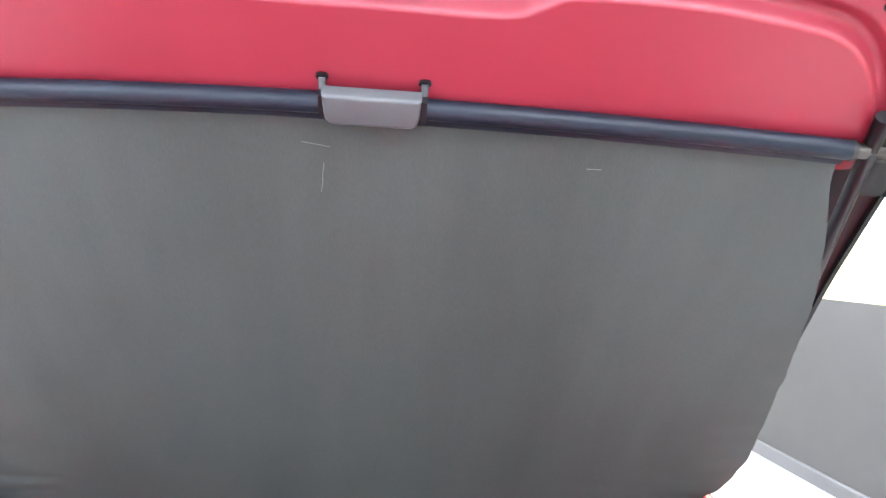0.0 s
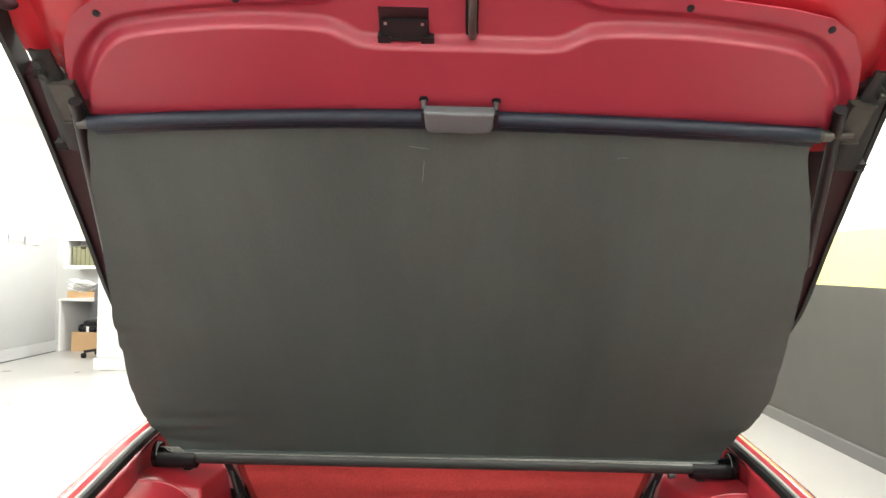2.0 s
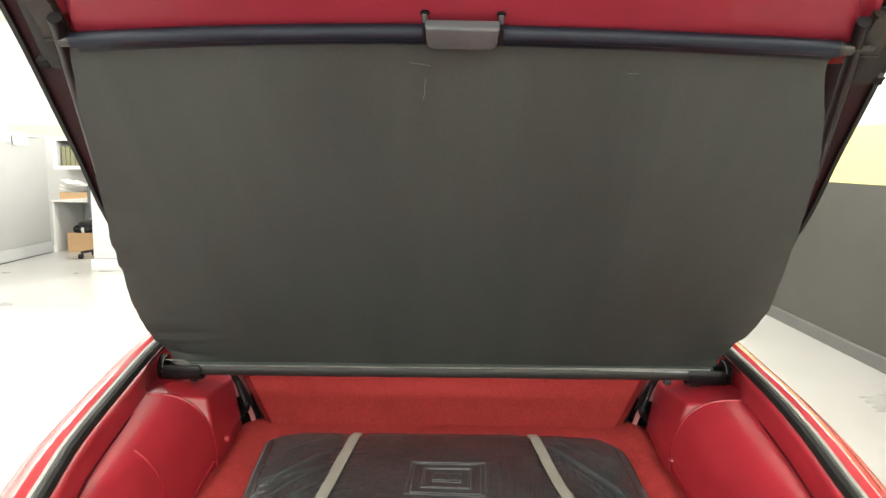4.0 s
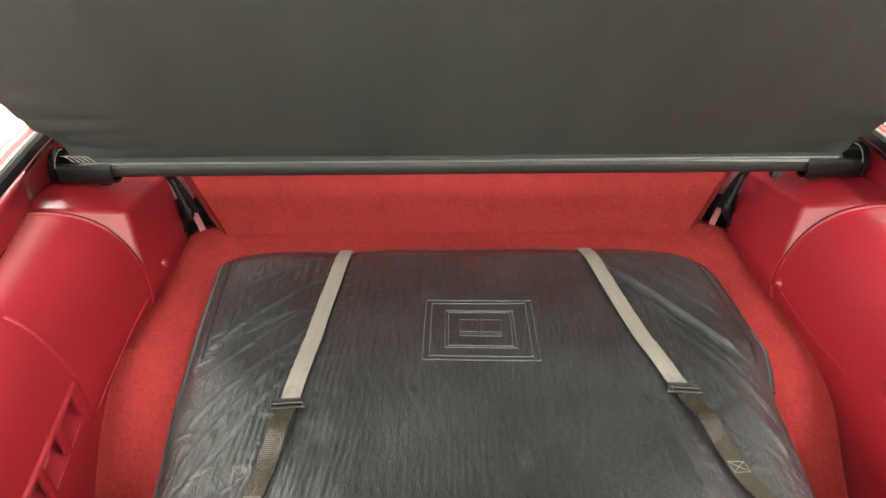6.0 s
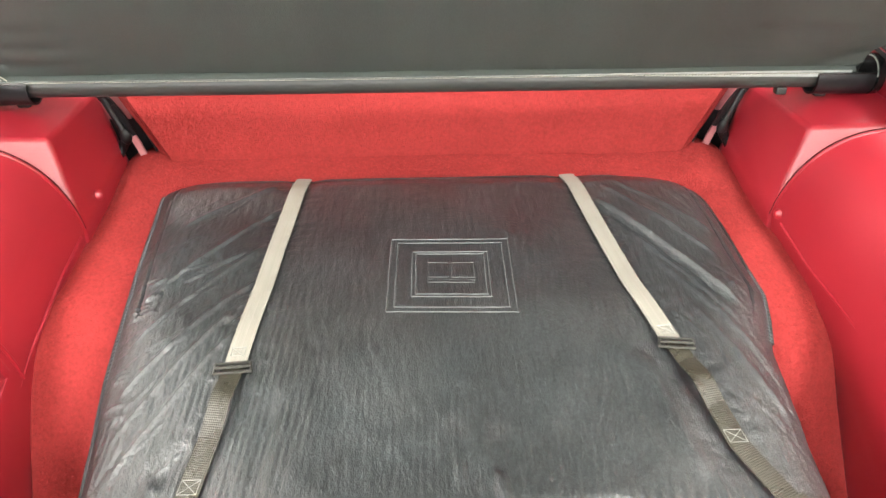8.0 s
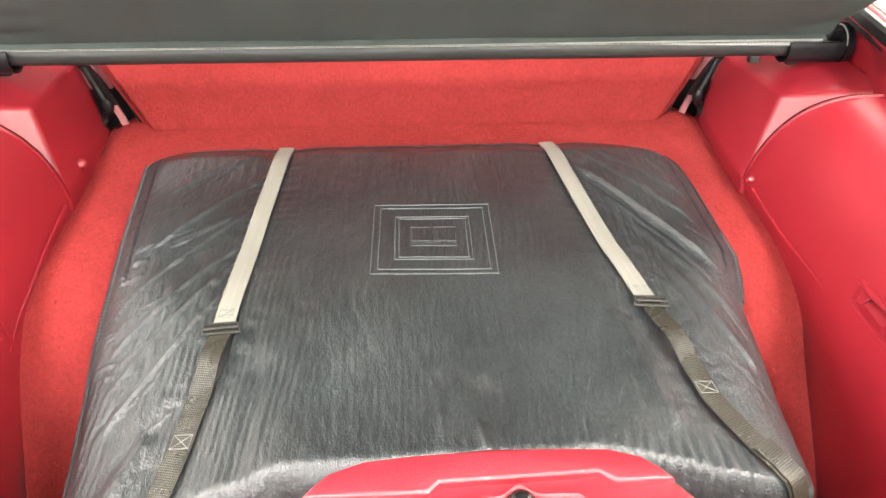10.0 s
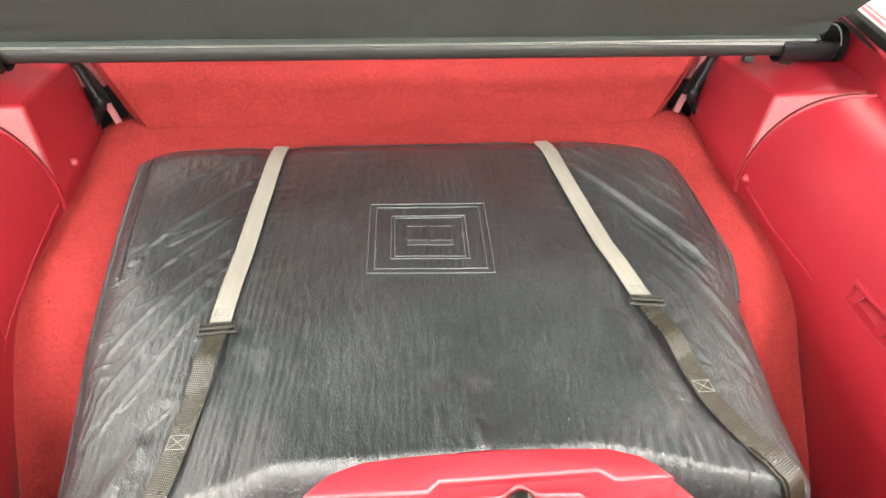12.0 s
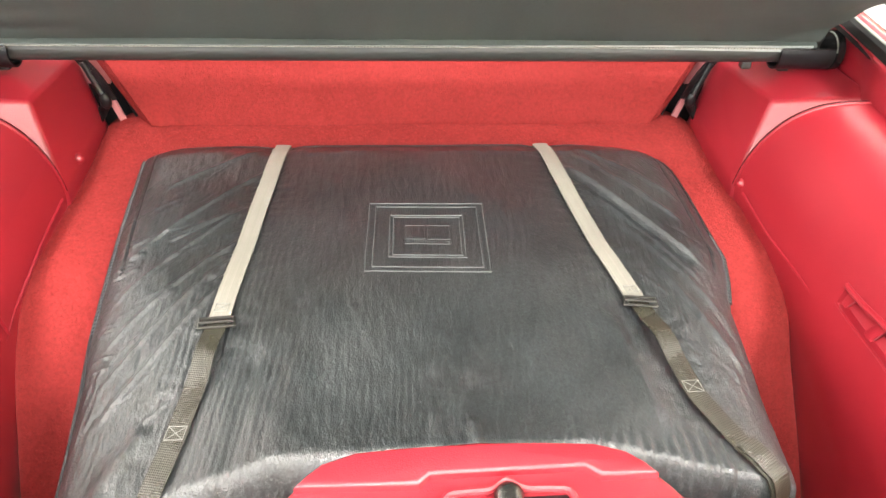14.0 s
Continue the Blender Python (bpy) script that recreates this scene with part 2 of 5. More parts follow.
RED_FRAME = material("red_frame_paint", (0.36, 0.008, 0.016), rough=0.42, coat=0.35, spread=0.04, scale=3, rough_var=0.05, spec=0.4)
RED_FRAME.node_tree.nodes["Principled BSDF"].inputs["Coat Roughness"].default_value = 0.2
RED_CARPET = material("red_carpet", (0.292, 0.0325, 0.0310), rough=0.95, grain=0.0020, grain_scale=380, spread=0.25, scale=170, spec=0.1)
PILE = material("red_carpet_pile", (0.312, 0.0352, 0.0332), rough=0.9, spread=0.25, scale=170, spec=0.1)
_n, _l = PILE.node_tree.nodes, PILE.node_tree.links
_geo, _mr, _mx = _n.new("ShaderNodeNewGeometry"), _n.new("ShaderNodeMapRange"), _n.new("ShaderNodeHueSaturation")
_mr.inputs["To Min"].default_value, _mr.inputs["To Max"].default_value = 0.66, 1.34
_l.new(_geo.outputs["Random Per Island"], _mr.inputs["Value"])
_l.new(_mr.outputs[0], _mx.inputs["Value"])
_l.new(_n["Principled BSDF"].inputs["Base Color"].links[0].from_socket, _mx.inputs["Color"])
_l.new(_mx.outputs[0], _n["Principled BSDF"].inputs["Base Color"])
for _m in (RED_CARPET, PILE):
    # brushed patches of the pile
    _n, _l = _m.node_tree.nodes, _m.node_tree.links
    _co, _tx, _mr, _mx = _n.new("ShaderNodeTexCoord"), _n.new("ShaderNodeTexNoise"), _n.new("ShaderNodeMapRange"), _n.new("ShaderNodeHueSaturation")
    _tx.inputs["Scale"].default_value, _tx.inputs["Detail"].default_value, _tx.inputs["Roughness"].default_value = 26, 5, 0.7
    _mr.inputs["From Min"].default_value, _mr.inputs["From Max"].default_value = 0.3, 0.7
    _mr.inputs["To Min"].default_value, _mr.inputs["To Max"].default_value = 0.92, 1.08
    _l.new(_co.outputs["Object"], _tx.inputs["Vector"])
    _l.new(_tx.outputs["Fac"], _mr.inputs["Value"])
    _l.new(_mr.outputs[0], _mx.inputs["Value"])
    _l.new(_n["Principled BSDF"].inputs["Base Color"].links[0].from_socket, _mx.inputs["Color"])
    _l.new(_mx.outputs[0], _n["Principled BSDF"].inputs["Base Color"])
LEATHER = leatherette("black_leatherette")
SEAM = material("dark_red_seam", (0.05, 0.007, 0.009), rough=0.8, spread=0.1, scale=20, spec=0.1)
# paler copy of the red lining, for where it catches the light
LIT_RED = material("lit_red_lining", (0.46, 0.17, 0.18), rough=0.45, spread=0.08, scale=30)
DARK_RAIL = material("dark_red_rail", (0.024, 0.005, 0.007), spec=0.2, rough=0.55, spread=0.15, scale=10)
PIPING = material("black_piping", (0.012, 0.012, 0.013), rough=0.7, spread=0.2, scale=60)
EMBOSS = material("worn_grey_emboss", (0.075, 0.08, 0.08), rough=0.4, spread=0.7, scale=70)
# the cooler patch colour paints a bluish glow of light on the cloth
SHADE = material("charcoal_shade_cloth", (0.061, 0.0705, 0.0650), rough=0.7, grain=0.0006, grain_scale=420, spread=0.30, scale=2.0, stretch=(2.6, 0.35, 0.35), spec=0.25, soil_or_glow=(0.072, 0.090, 0.087), patch_amount=0.4, wave=0.001)
HEM = material("pale_grey_hem", (0.25, 0.26, 0.25), rough=0.5, spread=0.2, scale=80)
BLACK = material("black_plastic", (0.009, 0.009, 0.010), spec=0.3, rough=0.38, grain=0.0001, grain_scale=900, spread=0.2, scale=20)
CAP = material("glossy_black_plastic", (0.010, 0.010, 0.010), rough=0.2, spread=0.2, scale=20, rough_var=0.06)
TUBE = material("dark_grey_tube", (0.028, 0.030, 0.028), rough=0.45, spread=0.12, scale=12)
BAR_BLUE = material("blue_black_bar", (0.010, 0.015, 0.025), spec=0.3, rough=0.4, spread=0.15, scale=10)
SCUFF = material("grey_scuff", (0.13, 0.14, 0.135), rough=0.7, spread=0.3, scale=90)
HANDLE = material("grey_handle_plastic", (0.082, 0.088, 0.093), rough=0.5, spread=0.1, scale=30, grain=0.0001)
RUBBER = material("black_rubber", (0.010, 0.010, 0.0095), rough=0.7, spread=0.2, scale=12, spec=0.3)
GREY_SEAL = material("grey_seal_lip", (0.17, 0.175, 0.16), rough=0.5, spread=0.12, scale=14)
DARK_STEEL = material("darkened_steel", (0.09, 0.088, 0.08), rough=0.32, metal=0.85, spread=0.2, scale=60)
STEEL = material("dull_steel", (0.42, 0.42, 0.41), rough=0.35, metal=0.9, spread=0.15, scale=40)
LATCH = material("dark_latch_steel", (0.10, 0.10, 0.095), rough=0.16, metal=0.9, spread=0.5, scale=160, rough_var=0.06, wave=0.0006)
BRACKET = material("worn_bracket_steel", (0.045, 0.042, 0.036), rough=0.5, metal=0.1, spec=0.3, spread=0.35, scale=60)
ZINC = material("grey_bracket_steel", (0.015, 0.015, 0.014), rough=0.55, spec=0.3, spread=0.2, scale=40)
THREAD = material("pale_thread", (0.45, 0.43, 0.38), rough=0.7, spread=0.2, scale=200)
CONCRETE = material("polished_concrete", (0.385, 0.385, 0.37), rough=0.3, spread=0.12, scale=0.9, rough_var=0.10, grain=0.0002, grain_scale=60)
WHITE_WALL = material("white_wall_paint", (0.86, 0.86, 0.84), rough=0.7, spread=0.02, scale=1.5, grain=0.0004, grain_scale=120)
YELLOW_WALL = material("yellow_wall_paint", (0.74, 0.66, 0.24), rough=0.65, spread=0.03, scale=2, grain=0.0004, grain_scale=120)
# yellow band of the far wall, painted paler to stand for overexposure
OVERLIT_YELLOW = material("overlit_yellow_paint", (0.84, 0.82, 0.56), rough=0.65, spread=0.02, scale=2, grain=0.0004, grain_scale=120)
GREY_WALL = material("grey_wall_paint", (0.043, 0.042, 0.038), rough=0.5, spread=0.05, scale=2.5, grain=0.0004, grain_scale=120)
BASE = material("dark_grey_baseboard", (0.085, 0.085, 0.082), rough=0.4, spread=0.06, scale=5)
PARTITION = material("pale_grey_partition", (0.405, 0.415, 0.415), rough=0.65, spread=0.04, scale=3, grain=0.0005, grain_scale=300)
OFFICE_WHITE = material("white_laminate", (0.62, 0.62, 0.61), rough=0.4, spread=0.03, scale=4)
CARDBOARD = material("cardboard", (0.42, 0.27, 0.14), rough=0.85, spread=0.08, scale=12)
PAPER = material("paper", (0.75, 0.74, 0.71), rough=0.8, spread=0.05, scale=20)
BOOKS = material("olive_binders", (0.16, 0.16, 0.09), rough=0.6, spread=0.4, scale=25, stretch=(6, 1, 1))
GLASS = bpy.data.materials.new("tinted_glass")
GLASS.use_nodes = True
_g = GLASS.node_tree.nodes["Principled BSDF"]
_g.inputs["Base Color"].default_value = (0.35, 0.40, 0.38, 1)
_g.inputs["Transmission Weight"].default_value, _g.inputs["Roughness"].default_value, _g.inputs["IOR"].default_value = 1.0, 0.03, 1.5
# panes of the added window glow by themselves, in place of a view outside
PANE_GLOW = bpy.data.materials.new("added_pane_glow")
PANE_GLOW.use_nodes = True
_s = PANE_GLOW.node_tree.nodes["Principled BSDF"]
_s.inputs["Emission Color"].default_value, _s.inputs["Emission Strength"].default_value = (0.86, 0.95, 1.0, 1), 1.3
GLOW = bpy.data.materials.new("lamp_glow")
GLOW.use_nodes = True
_e = GLOW.node_tree.nodes["Principled BSDF"]
_e.inputs["Emission Color"].default_value, _e.inputs["Emission Strength"].default_value = (1.0, 0.97, 0.92, 1), 4.0
STRAP_PALE = woven("pale_webbing", (0.25, 0.24, 0.205), (0.17, 0.16, 0.135), 12, 2.0, rough=0.42, depth=0.0002)
STRAP_DARK = woven("olive_webbing", (0.046, 0.042, 0.029), (0.007, 0.0075, 0.006), 11, 430, rough=0.28, depth=0.0007)

# ---- room ----
X0, X1, Y0, Y1, T = -8.0, 2.82, -6.0, 13.2, 0.2


def structure(name, bm, mat, label, category):
    return tagged(part(name, bm, mat, None, "", False), label, category, kind="structure")


structure("floor", boxes(((X0 - T, Y0 - T, -0.2), (X1 + T, Y1 + T, 0))), CONCRETE, "pale polished concrete showroom floor with faint stains", "floor")
structure("ceiling", boxes(((X0 - T, Y0 - T, CEILING), (X1 + T, Y1 + T, CEILING + 0.2))), WHITE_WALL, "plain white showroom ceiling", "ceiling")


def wall(name, lo, hi, top=1.6, band=None):
    """A wall with a grey lower band, a yellow band and white above."""
    a = structure(name, boxes((lo + (top,), hi + (CEILING,))), WHITE_WALL, "showroom wall, white above a yellow and a dark grey band", "wall")
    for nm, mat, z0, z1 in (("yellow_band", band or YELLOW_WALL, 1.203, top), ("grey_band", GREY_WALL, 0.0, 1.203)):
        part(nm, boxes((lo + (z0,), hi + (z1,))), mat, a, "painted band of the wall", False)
    return a


wall("wall_east", (X1, Y0), (X1 + T, Y1))
wall("wall_west", (X0 - T, Y0), (X0, Y1))
wall("wall_north", (X0 - T, Y1), (X1 + T, Y1 + T), 1.90, OVERLIT_YELLOW)
wall("wall_south", (X0 - T, Y0 - T), (X1 + T, Y0))
bm = sweep([(X1, Y0, 0), (X1, Y1, 0)], [(0, 0), (-0.014, 0), (-0.014, 0.088), (-0.008, 0.1), (0, 0.1)], side=(1, 0, 0))
structure("baseboard", bm, BASE, "dark grey rubber baseboard along the wall", "baseboard")


def ceiling_light():
    lamp = empty("ceiling_light", "long white fluorescent ceiling fitting, switched on", "ceiling light", "ceiling lights")
    part("housing", boxes(((-0.04, -0.75, -0.26), (0.04, 0.75, -0.20)), bevel=0.01), OFFICE_WHITE, lamp)
    for dy in (-0.5, 0.5):
        part("hanger", tube([(0, dy, -0.20), (0, dy, 0)], 0.006, 8), OFFICE_WHITE, lamp)
    for dx in (-0.075, 0.075):
        part("tube", tube([(dx, -0.70, -0.29), (dx, 0.70, -0.29)], 0.015, 10), GLOW, lamp, "glowing fluorescent tube")
    return lamp


first = ceiling_light()
first.matrix_basis = pose(LAMPS[0][0], LAMPS[0][1], CEILING)
for x, y in LAMPS[1:]:
    copy_thing(first, pose(x, y, CEILING))
for x, y in LAMPS:
    data = bpy.data.lights.new("fluorescent", "POINT")
    data.shadow_soft_size, data.energy, data.color = 0.25, LAMP_POWER, (1.0, 0.97, 0.92)
    ob = new("fluorescent", data)
    ob.matrix_basis = pose(x, y, CEILING - 0.58)

# unseen lamp and shop window, added behind the camera for cool light
day = bpy.data.lights.new("added_daylight", "AREA")
day.shape, day.size, day.size_y, day.energy, day.color = "RECTANGLE", 7.0, 2.7, ADDED_DAYLIGHT, (0.86, 0.95, 1.0)
new("added_daylight", day).matrix_basis = look((-2.2, Y0 + 0.12, 1.75), (-1.0, 2.0, 1.1))
front = tagged(part("added_window", boxes(((-5.8, Y0 + 0.004, 0.35), (1.4, Y0 + 0.05, 0.41)), ((-5.8, Y0 + 0.004, 3.1), (1.4, Y0 + 0.05, 3.16)), *[((x, Y0 + 0.004, 0.41), (x + 0.06, Y0 + 0.05, 3.1)) for x in (-5.8, -4.0, -2.2, -0.4, 1.34)]), OFFICE_WHITE, None, "", False), "wide white-framed shop window, unseen, added behind the car for cool light", "window", kind="structure")
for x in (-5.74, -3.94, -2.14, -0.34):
    part("pane", boxes(((x, Y0 + 0.01, 0.41), (x + 1.68 if x < -0.5 else x + 1.68, Y0 + 0.018, 3.1))), PANE_GLOW, front, "glowing pane of the added window", False)

# ---- the car ----
car = empty("car", "red hatchback car seen from behind with its hatch open", "car")


def rail_z(y):
    """Height of the seal along the load opening."""
    return 0.885 + (y - 1.0) * 0.075


def rail_x(y, s=0):
    """Half width of the opening at the seal's inner side; the car stands a little askew to the walk."""
    left = table(y, [(0.60, 0.455), (0.75, 0.505), (0.9, 0.548), (0.97, 0.564), (1.05, 0.583), (1.126, 0.596), (1.242, 0.611), (1.371, 0.627), (1.53, 0.645), (1.7, 0.655), (2.2, 0.66)])
    right = table(y, [(0.60, 0.50), (0.75, 0.55), (0.9, 0.582), (1.0, 0.595), (1.13, 0.614), (1.255, 0.626), (1.363, 0.632), (1.52, 0.635), (2.2, 0.642)])
    return left if s < 0 else right if s > 0 else (left + right) / 2


RAIL_Y = [0.60 + 0.05 * i for i in range(33)]


def mirrored(rows, s):
    return [[(s * x, y, z) for x, y, z in row] for row in rows]


def quarter_panel(s):
    rows = []
    for y in [0.34 + 0.06 * i for i in range(46)]:
        yy = max(y, 0.60)
        x, z = rail_x(yy, s) + 0.030, rail_z(yy)
        x -= 0.0 if y > 0.6 else (0.6 - y) * 0.1
        k = 1.12 + 0.45 * (1 - step(y, 0.9, 1.5))
        shape = [(x, z - 0.020), (x + 0.002, z - 0.0135), (x + 0.008, z - 0.0105), (x + 0.014, z - 0.0075), (x + 0.0195, z - 0.0047), (x + 0.0212, z - 0.0040), (x + 0.0222, z - 0.0040), (x + 0.0235, z - 0.0043), (x + 0.029, z - 0.0043 - 0.0015 * k), (x + 0.035, z - 0.0043 - 0.0033 * k), (x + 0.0405, z - 0.0043 - 0.0054 * k), (x + 0.047, z - 0.0043 - 0.0094 * k), (x + 0.058, z - 0.024),
                 (x + 0.09, z - 0.060), (x + 0.14, z - 0.14), (x + 0.18, z - 0.25), (x + 0.19, z - 0.38), (x + 0.175, z - 0.52), (x + 0.135, 0.28), (x + 0.105, 0.20)]
        rows.append([(a, y, b) for a, b in shape])
    fine = [smooth_path(r, 3) for r in rows]
    return part("quarter_panel", sheet(mirrored(fine, s), 0.003, (-s * 0.5, 0, -0.85)), RED_PAINT, car, "glossy red painted rear quarter panel")


def seals(s):
    path = [(s * (rail_x(y, s) + 0.011), y, rail_z(y) + 0.001) for y in RAIL_Y]
    part("weatherstrip", sweep(path, [(-0.011, -0.014), (-0.012, 0.0), (-0.009, 0.007), (-0.003, 0.010), (0.002, 0.008), (0.004, -0.001), (0.004, -0.014)], side=(s, 0, 0)), RUBBER, car, "black rubber seal round the load opening")
    path = [(s * (rail_x(y, s) + 0.026), y, rail_z(y) - 0.002) for y in RAIL_Y]
    part("seal_lip", sweep(path, [(-0.0100, -0.012), (-0.0100, 0.002), (-0.005, 0.0065), (0.002, 0.0055), (0.0055, -0.002), (0.0055, -0.012)], side=(s, 0, 0)), GREY_SEAL, car, "grey outer lip of the rubber seal")


def low_x(y):
    return table(y, [(0.80, 0.50), (1.0, 0.497), (1.12, 0.495), (1.25, 0.497), (1.35, 0.492), (1.445, 0.486), (1.6, 0.484)])


def low_z(y):
    return table(y, [(0.80, 0.50), (1.0, 0.56), (1.12, 0.615), (1.25, 0.665), (1.35, 0.695), (1.445, 0.715), (1.6, 0.72)])


def barrel(y, a, s, out=0.0):
    xt, zt, xb, zb = rail_x(y, s) - 0.018, rail_z(y) - 0.048, low_x(y), low_z(y)
    return Vector((s * (xt - (xt - xb) * max(math.cos(a), 0.0) ** 0.64 - out * math.cos(a)), y, zb + (zt - zb) * math.sin(a) ** 0.80 + out * math.sin(a)))


VENT = {-1: (0.11, 0.33, 1.200, 0.93), 1: (0.325, 0.465, 1.167, 0.93)}


def lean_up(a, y, s):
    """The right lining's opening climbs a little towards the tail."""
    return a + (0.20 * step(1.17 - y, -0.01, 0.13) * math.sin(2 * a) if s > 0 else 0.0)


def side_trim(s):
    """The barrel-shaped side lining, from the sill down into the well, with a ribbed opening."""
    lo, hi, y1, y2 = VENT[s]
    angles = sorted({lo, hi, *[lo * k / 2 for k in range(2)], *[lo + (hi - lo) * k / 3 for k in range(4)], *[hi + (math.pi / 2 - hi) * k / 12 for k in range(13)]})
    ys = sorted({y1, y2, *[0.80 + (y2 - 0.80) * k / 5 for k in range(6)], *[y2 + (y1 - y2) * k / 12 for k in range(13)], *[y1 + (1.4435 - y1) * k / 14 for k in range(15)]})
    bm = bmesh.new()
    grid = []
    for y in ys:
        xb, zb = low_x(y), low_z(y)
        row = [Vector((s * (xb + d), y, zb - e)) for d, e in (((0.030, 0.30), (0.012, 0.15), (0.003, 0.03)) if s < 0 else ((0.042, 0.30), (0.025, 0.15), (0.006, 0.03)))]
        for k in angles:
            p = barrel(y, lean_up(k, y, s), s)
            p.y -= 0.045 * math.sin(k) * step(y, 1.2, 1.40)
            row.append(p)
        grid.append([bm.verts.new(p) for p in row])
    for j in range(len(ys) - 1):
        for i in range(len(grid[0]) - 1):
            inside = i >= 3 and lo - 1e-6 <= angles[i - 3] and angles[i - 2] <= hi + 1e-6 and y2 - 1e-6 <= ys[j] and ys[j + 1] <= y1 + 1e-6
            if not inside:
                bm.faces.new((grid[j][i], grid[j][i + 1], grid[j + 1][i + 1], grid[j + 1][i]))
    trim = part("side_trim", bm, RED_VINYL, car, "red moulded plastic side lining")
    # upright band under the seal, with its rolled edge
    rows = []
    for y in RAIL_Y[4:]:
        x, z = rail_x(y, s), rail_z(y)
        o = 0.036 * step(y, 1.40, 1.50)
        rows.append([(x - 0.0185 + o, y, z - 0.085 if o else z - 0.056), (x - 0.0175 + o, y, z - 0.052), (x - 0.0165 + o, y, z - 0.044), (x - 0.0135 + o * 0.8, y, z - 0.020), (x - 0.0115 + o * 0.5, y, z - 0.0095), (x - 0.0085 + o * 0.2, y, z - 0.0052), (x - 0.003, y, z - 0.0036), (x + 0.004, y, z - 0.003)])
    part("sill_band", sheet(mirrored(rows, s), 0.003, (s, 0, -0.3)), RED_VINYL, trim, "red plastic band below the seal")
    part("groove", tube([(s * (rail_x(y, s) - 0.0186), y, rail_z(y) - 0.0468) for y in RAIL_Y[5:17]], 0.0016, 6), SEAM, trim, "dark joint under the sill band")
    # seam where the barrel meets the corner cover
    y = 1.445
    xt, zt, xb, zb = rail_x(y, s) - 0.018, rail_z(y) - 0.048, low_x(y), low_z(y)
    path = []
    for k in range(19):
        a = math.pi / 2 * k / 18
        path.append((s * (xt - (xt - xb) * max(math.cos(a), 0.0) ** 0.64 - 0.001), y - 0.045 * math.sin(a) + 0.003, zb + (zt - zb) * math.sin(a) ** 0.80 + 0.001))
    part("seam", tube(path, 0.0012, 6), SEAM, trim, "dark joint line between two linings")
    part("flange", tube([(x, yy - 0.0042, z - 0.0004) for x, yy, z in path], 0.0021, 8), RED_VINYL, trim, "thin raised edge of the lining")
    # the fold where lining meets carpet
    if s > 0:
        path = smooth_path([(0.4995, 1.178, 0.697), (0.499, 1.205, 0.697), (0.498, 1.248, 0.6985), (0.495, 1.300, 0.7006), (0.4925, 1.343, 0.7038), (0.4875, 1.4175, 0.7176)], 5)
    else:
        path = smooth_path([(s * (low_x(yy) - 0.001), yy, low_z(yy) + 0.001) for yy in (1.21, 1.25, 1.30, 1.36, 1.43)], 5)
    bm = tube(path, 0.0022, 8)
    bm.verts.ensure_lookup_table()
    for i, c in enumerate(path):
        for v in bm.verts[i * 8:i * 8 + 8]:
            v.co = c + (v.co - c) * (0.15 + 0.85 * step(i, 0, 9))
    part("welt", bm, RED_VINYL, trim)
    if s < 0:
        part("panel_step", tube([barrel(1.222 - 0.05 * math.sin(k / 14 * 1.25), k / 14 * 1.25, s, 0.0008) for k in range(15)], 0.0024, 8), RED_VINYL, trim, "edge of a second lining panel")
    # push pin
    bm = bmesh.new()
    bmesh.ops.create_uvsphere(bm, u_segments=12, v_segments=8, radius=0.0085, matrix=Matrix.Translation((s * 0.4885, 1.43 if s > 0 else 1.52, 0.7267)))
    part("push_pin", bm, RED_VINYL, trim)
    return trim


def vent(s, trim):
    """The pocket behind the opening, with its ribs and raised lip."""
    lo, hi, y1, y2 = VENT[s]
    rows = []
    for i in range(13):
        y = y1 + (y2 - y1) * (0.012 if i == 1 else 0.988 if i == 11 else i / 12)
        deep = 0.0 if i in (0, 12) else -0.036 if s < 0 else -0.020
        rows.append([barrel(y, lean_up(lo, y, s), s), barrel(y, lean_up(lo + 0.02, y, s), s, deep * 0.6), barrel(y, lean_up((lo + hi) / 2, y, s), s, deep), barrel(y, lean_up(hi - 0.02, y, s), s, deep), barrel(y, lean_up(hi, y, s), s)])
    part("vent_pocket", sheet(rows, 0.003, (s, 0, -0.3)), RED_VINYL, trim, "shallow ribbed pocket in the lining", False)
    part("vent_lip", tube([barrel(y1 + (y2 - y1) * i / 16, lean_up(hi, y1 + (y2 - y1) * i / 16, s), s, 0.001) for i in range(17)], 0.0042, 8), RED_VINYL, trim)
    part("vent_edge", tube([barrel(y1 + (y2 - y1) * i / 16, lean_up(lo, y1 + (y2 - y1) * i / 16, s), s, 0.0) for i in range(17)], 0.0016, 8), RED_VINYL, trim)
    for y in (y1, y1 - 0.056, y1 - 0.112, y1 - 0.168, y2) if s > 0 else (y1, y1 - 0.052, y1 - 0.104, y1 - 0.156, y2):
        part("vent_rib", sweep([barrel(y - 0.010 * k / 4, lean_up(lo + (hi - lo) * k / 4, y, s), s, -0.002 if s < 0 else -0.009) for k in range(5)], ring(0.0045 if s < 0 else 0.0034, 6, 1.0, 1.6 if s < 0 else 2.4)), RED_VINYL, trim)


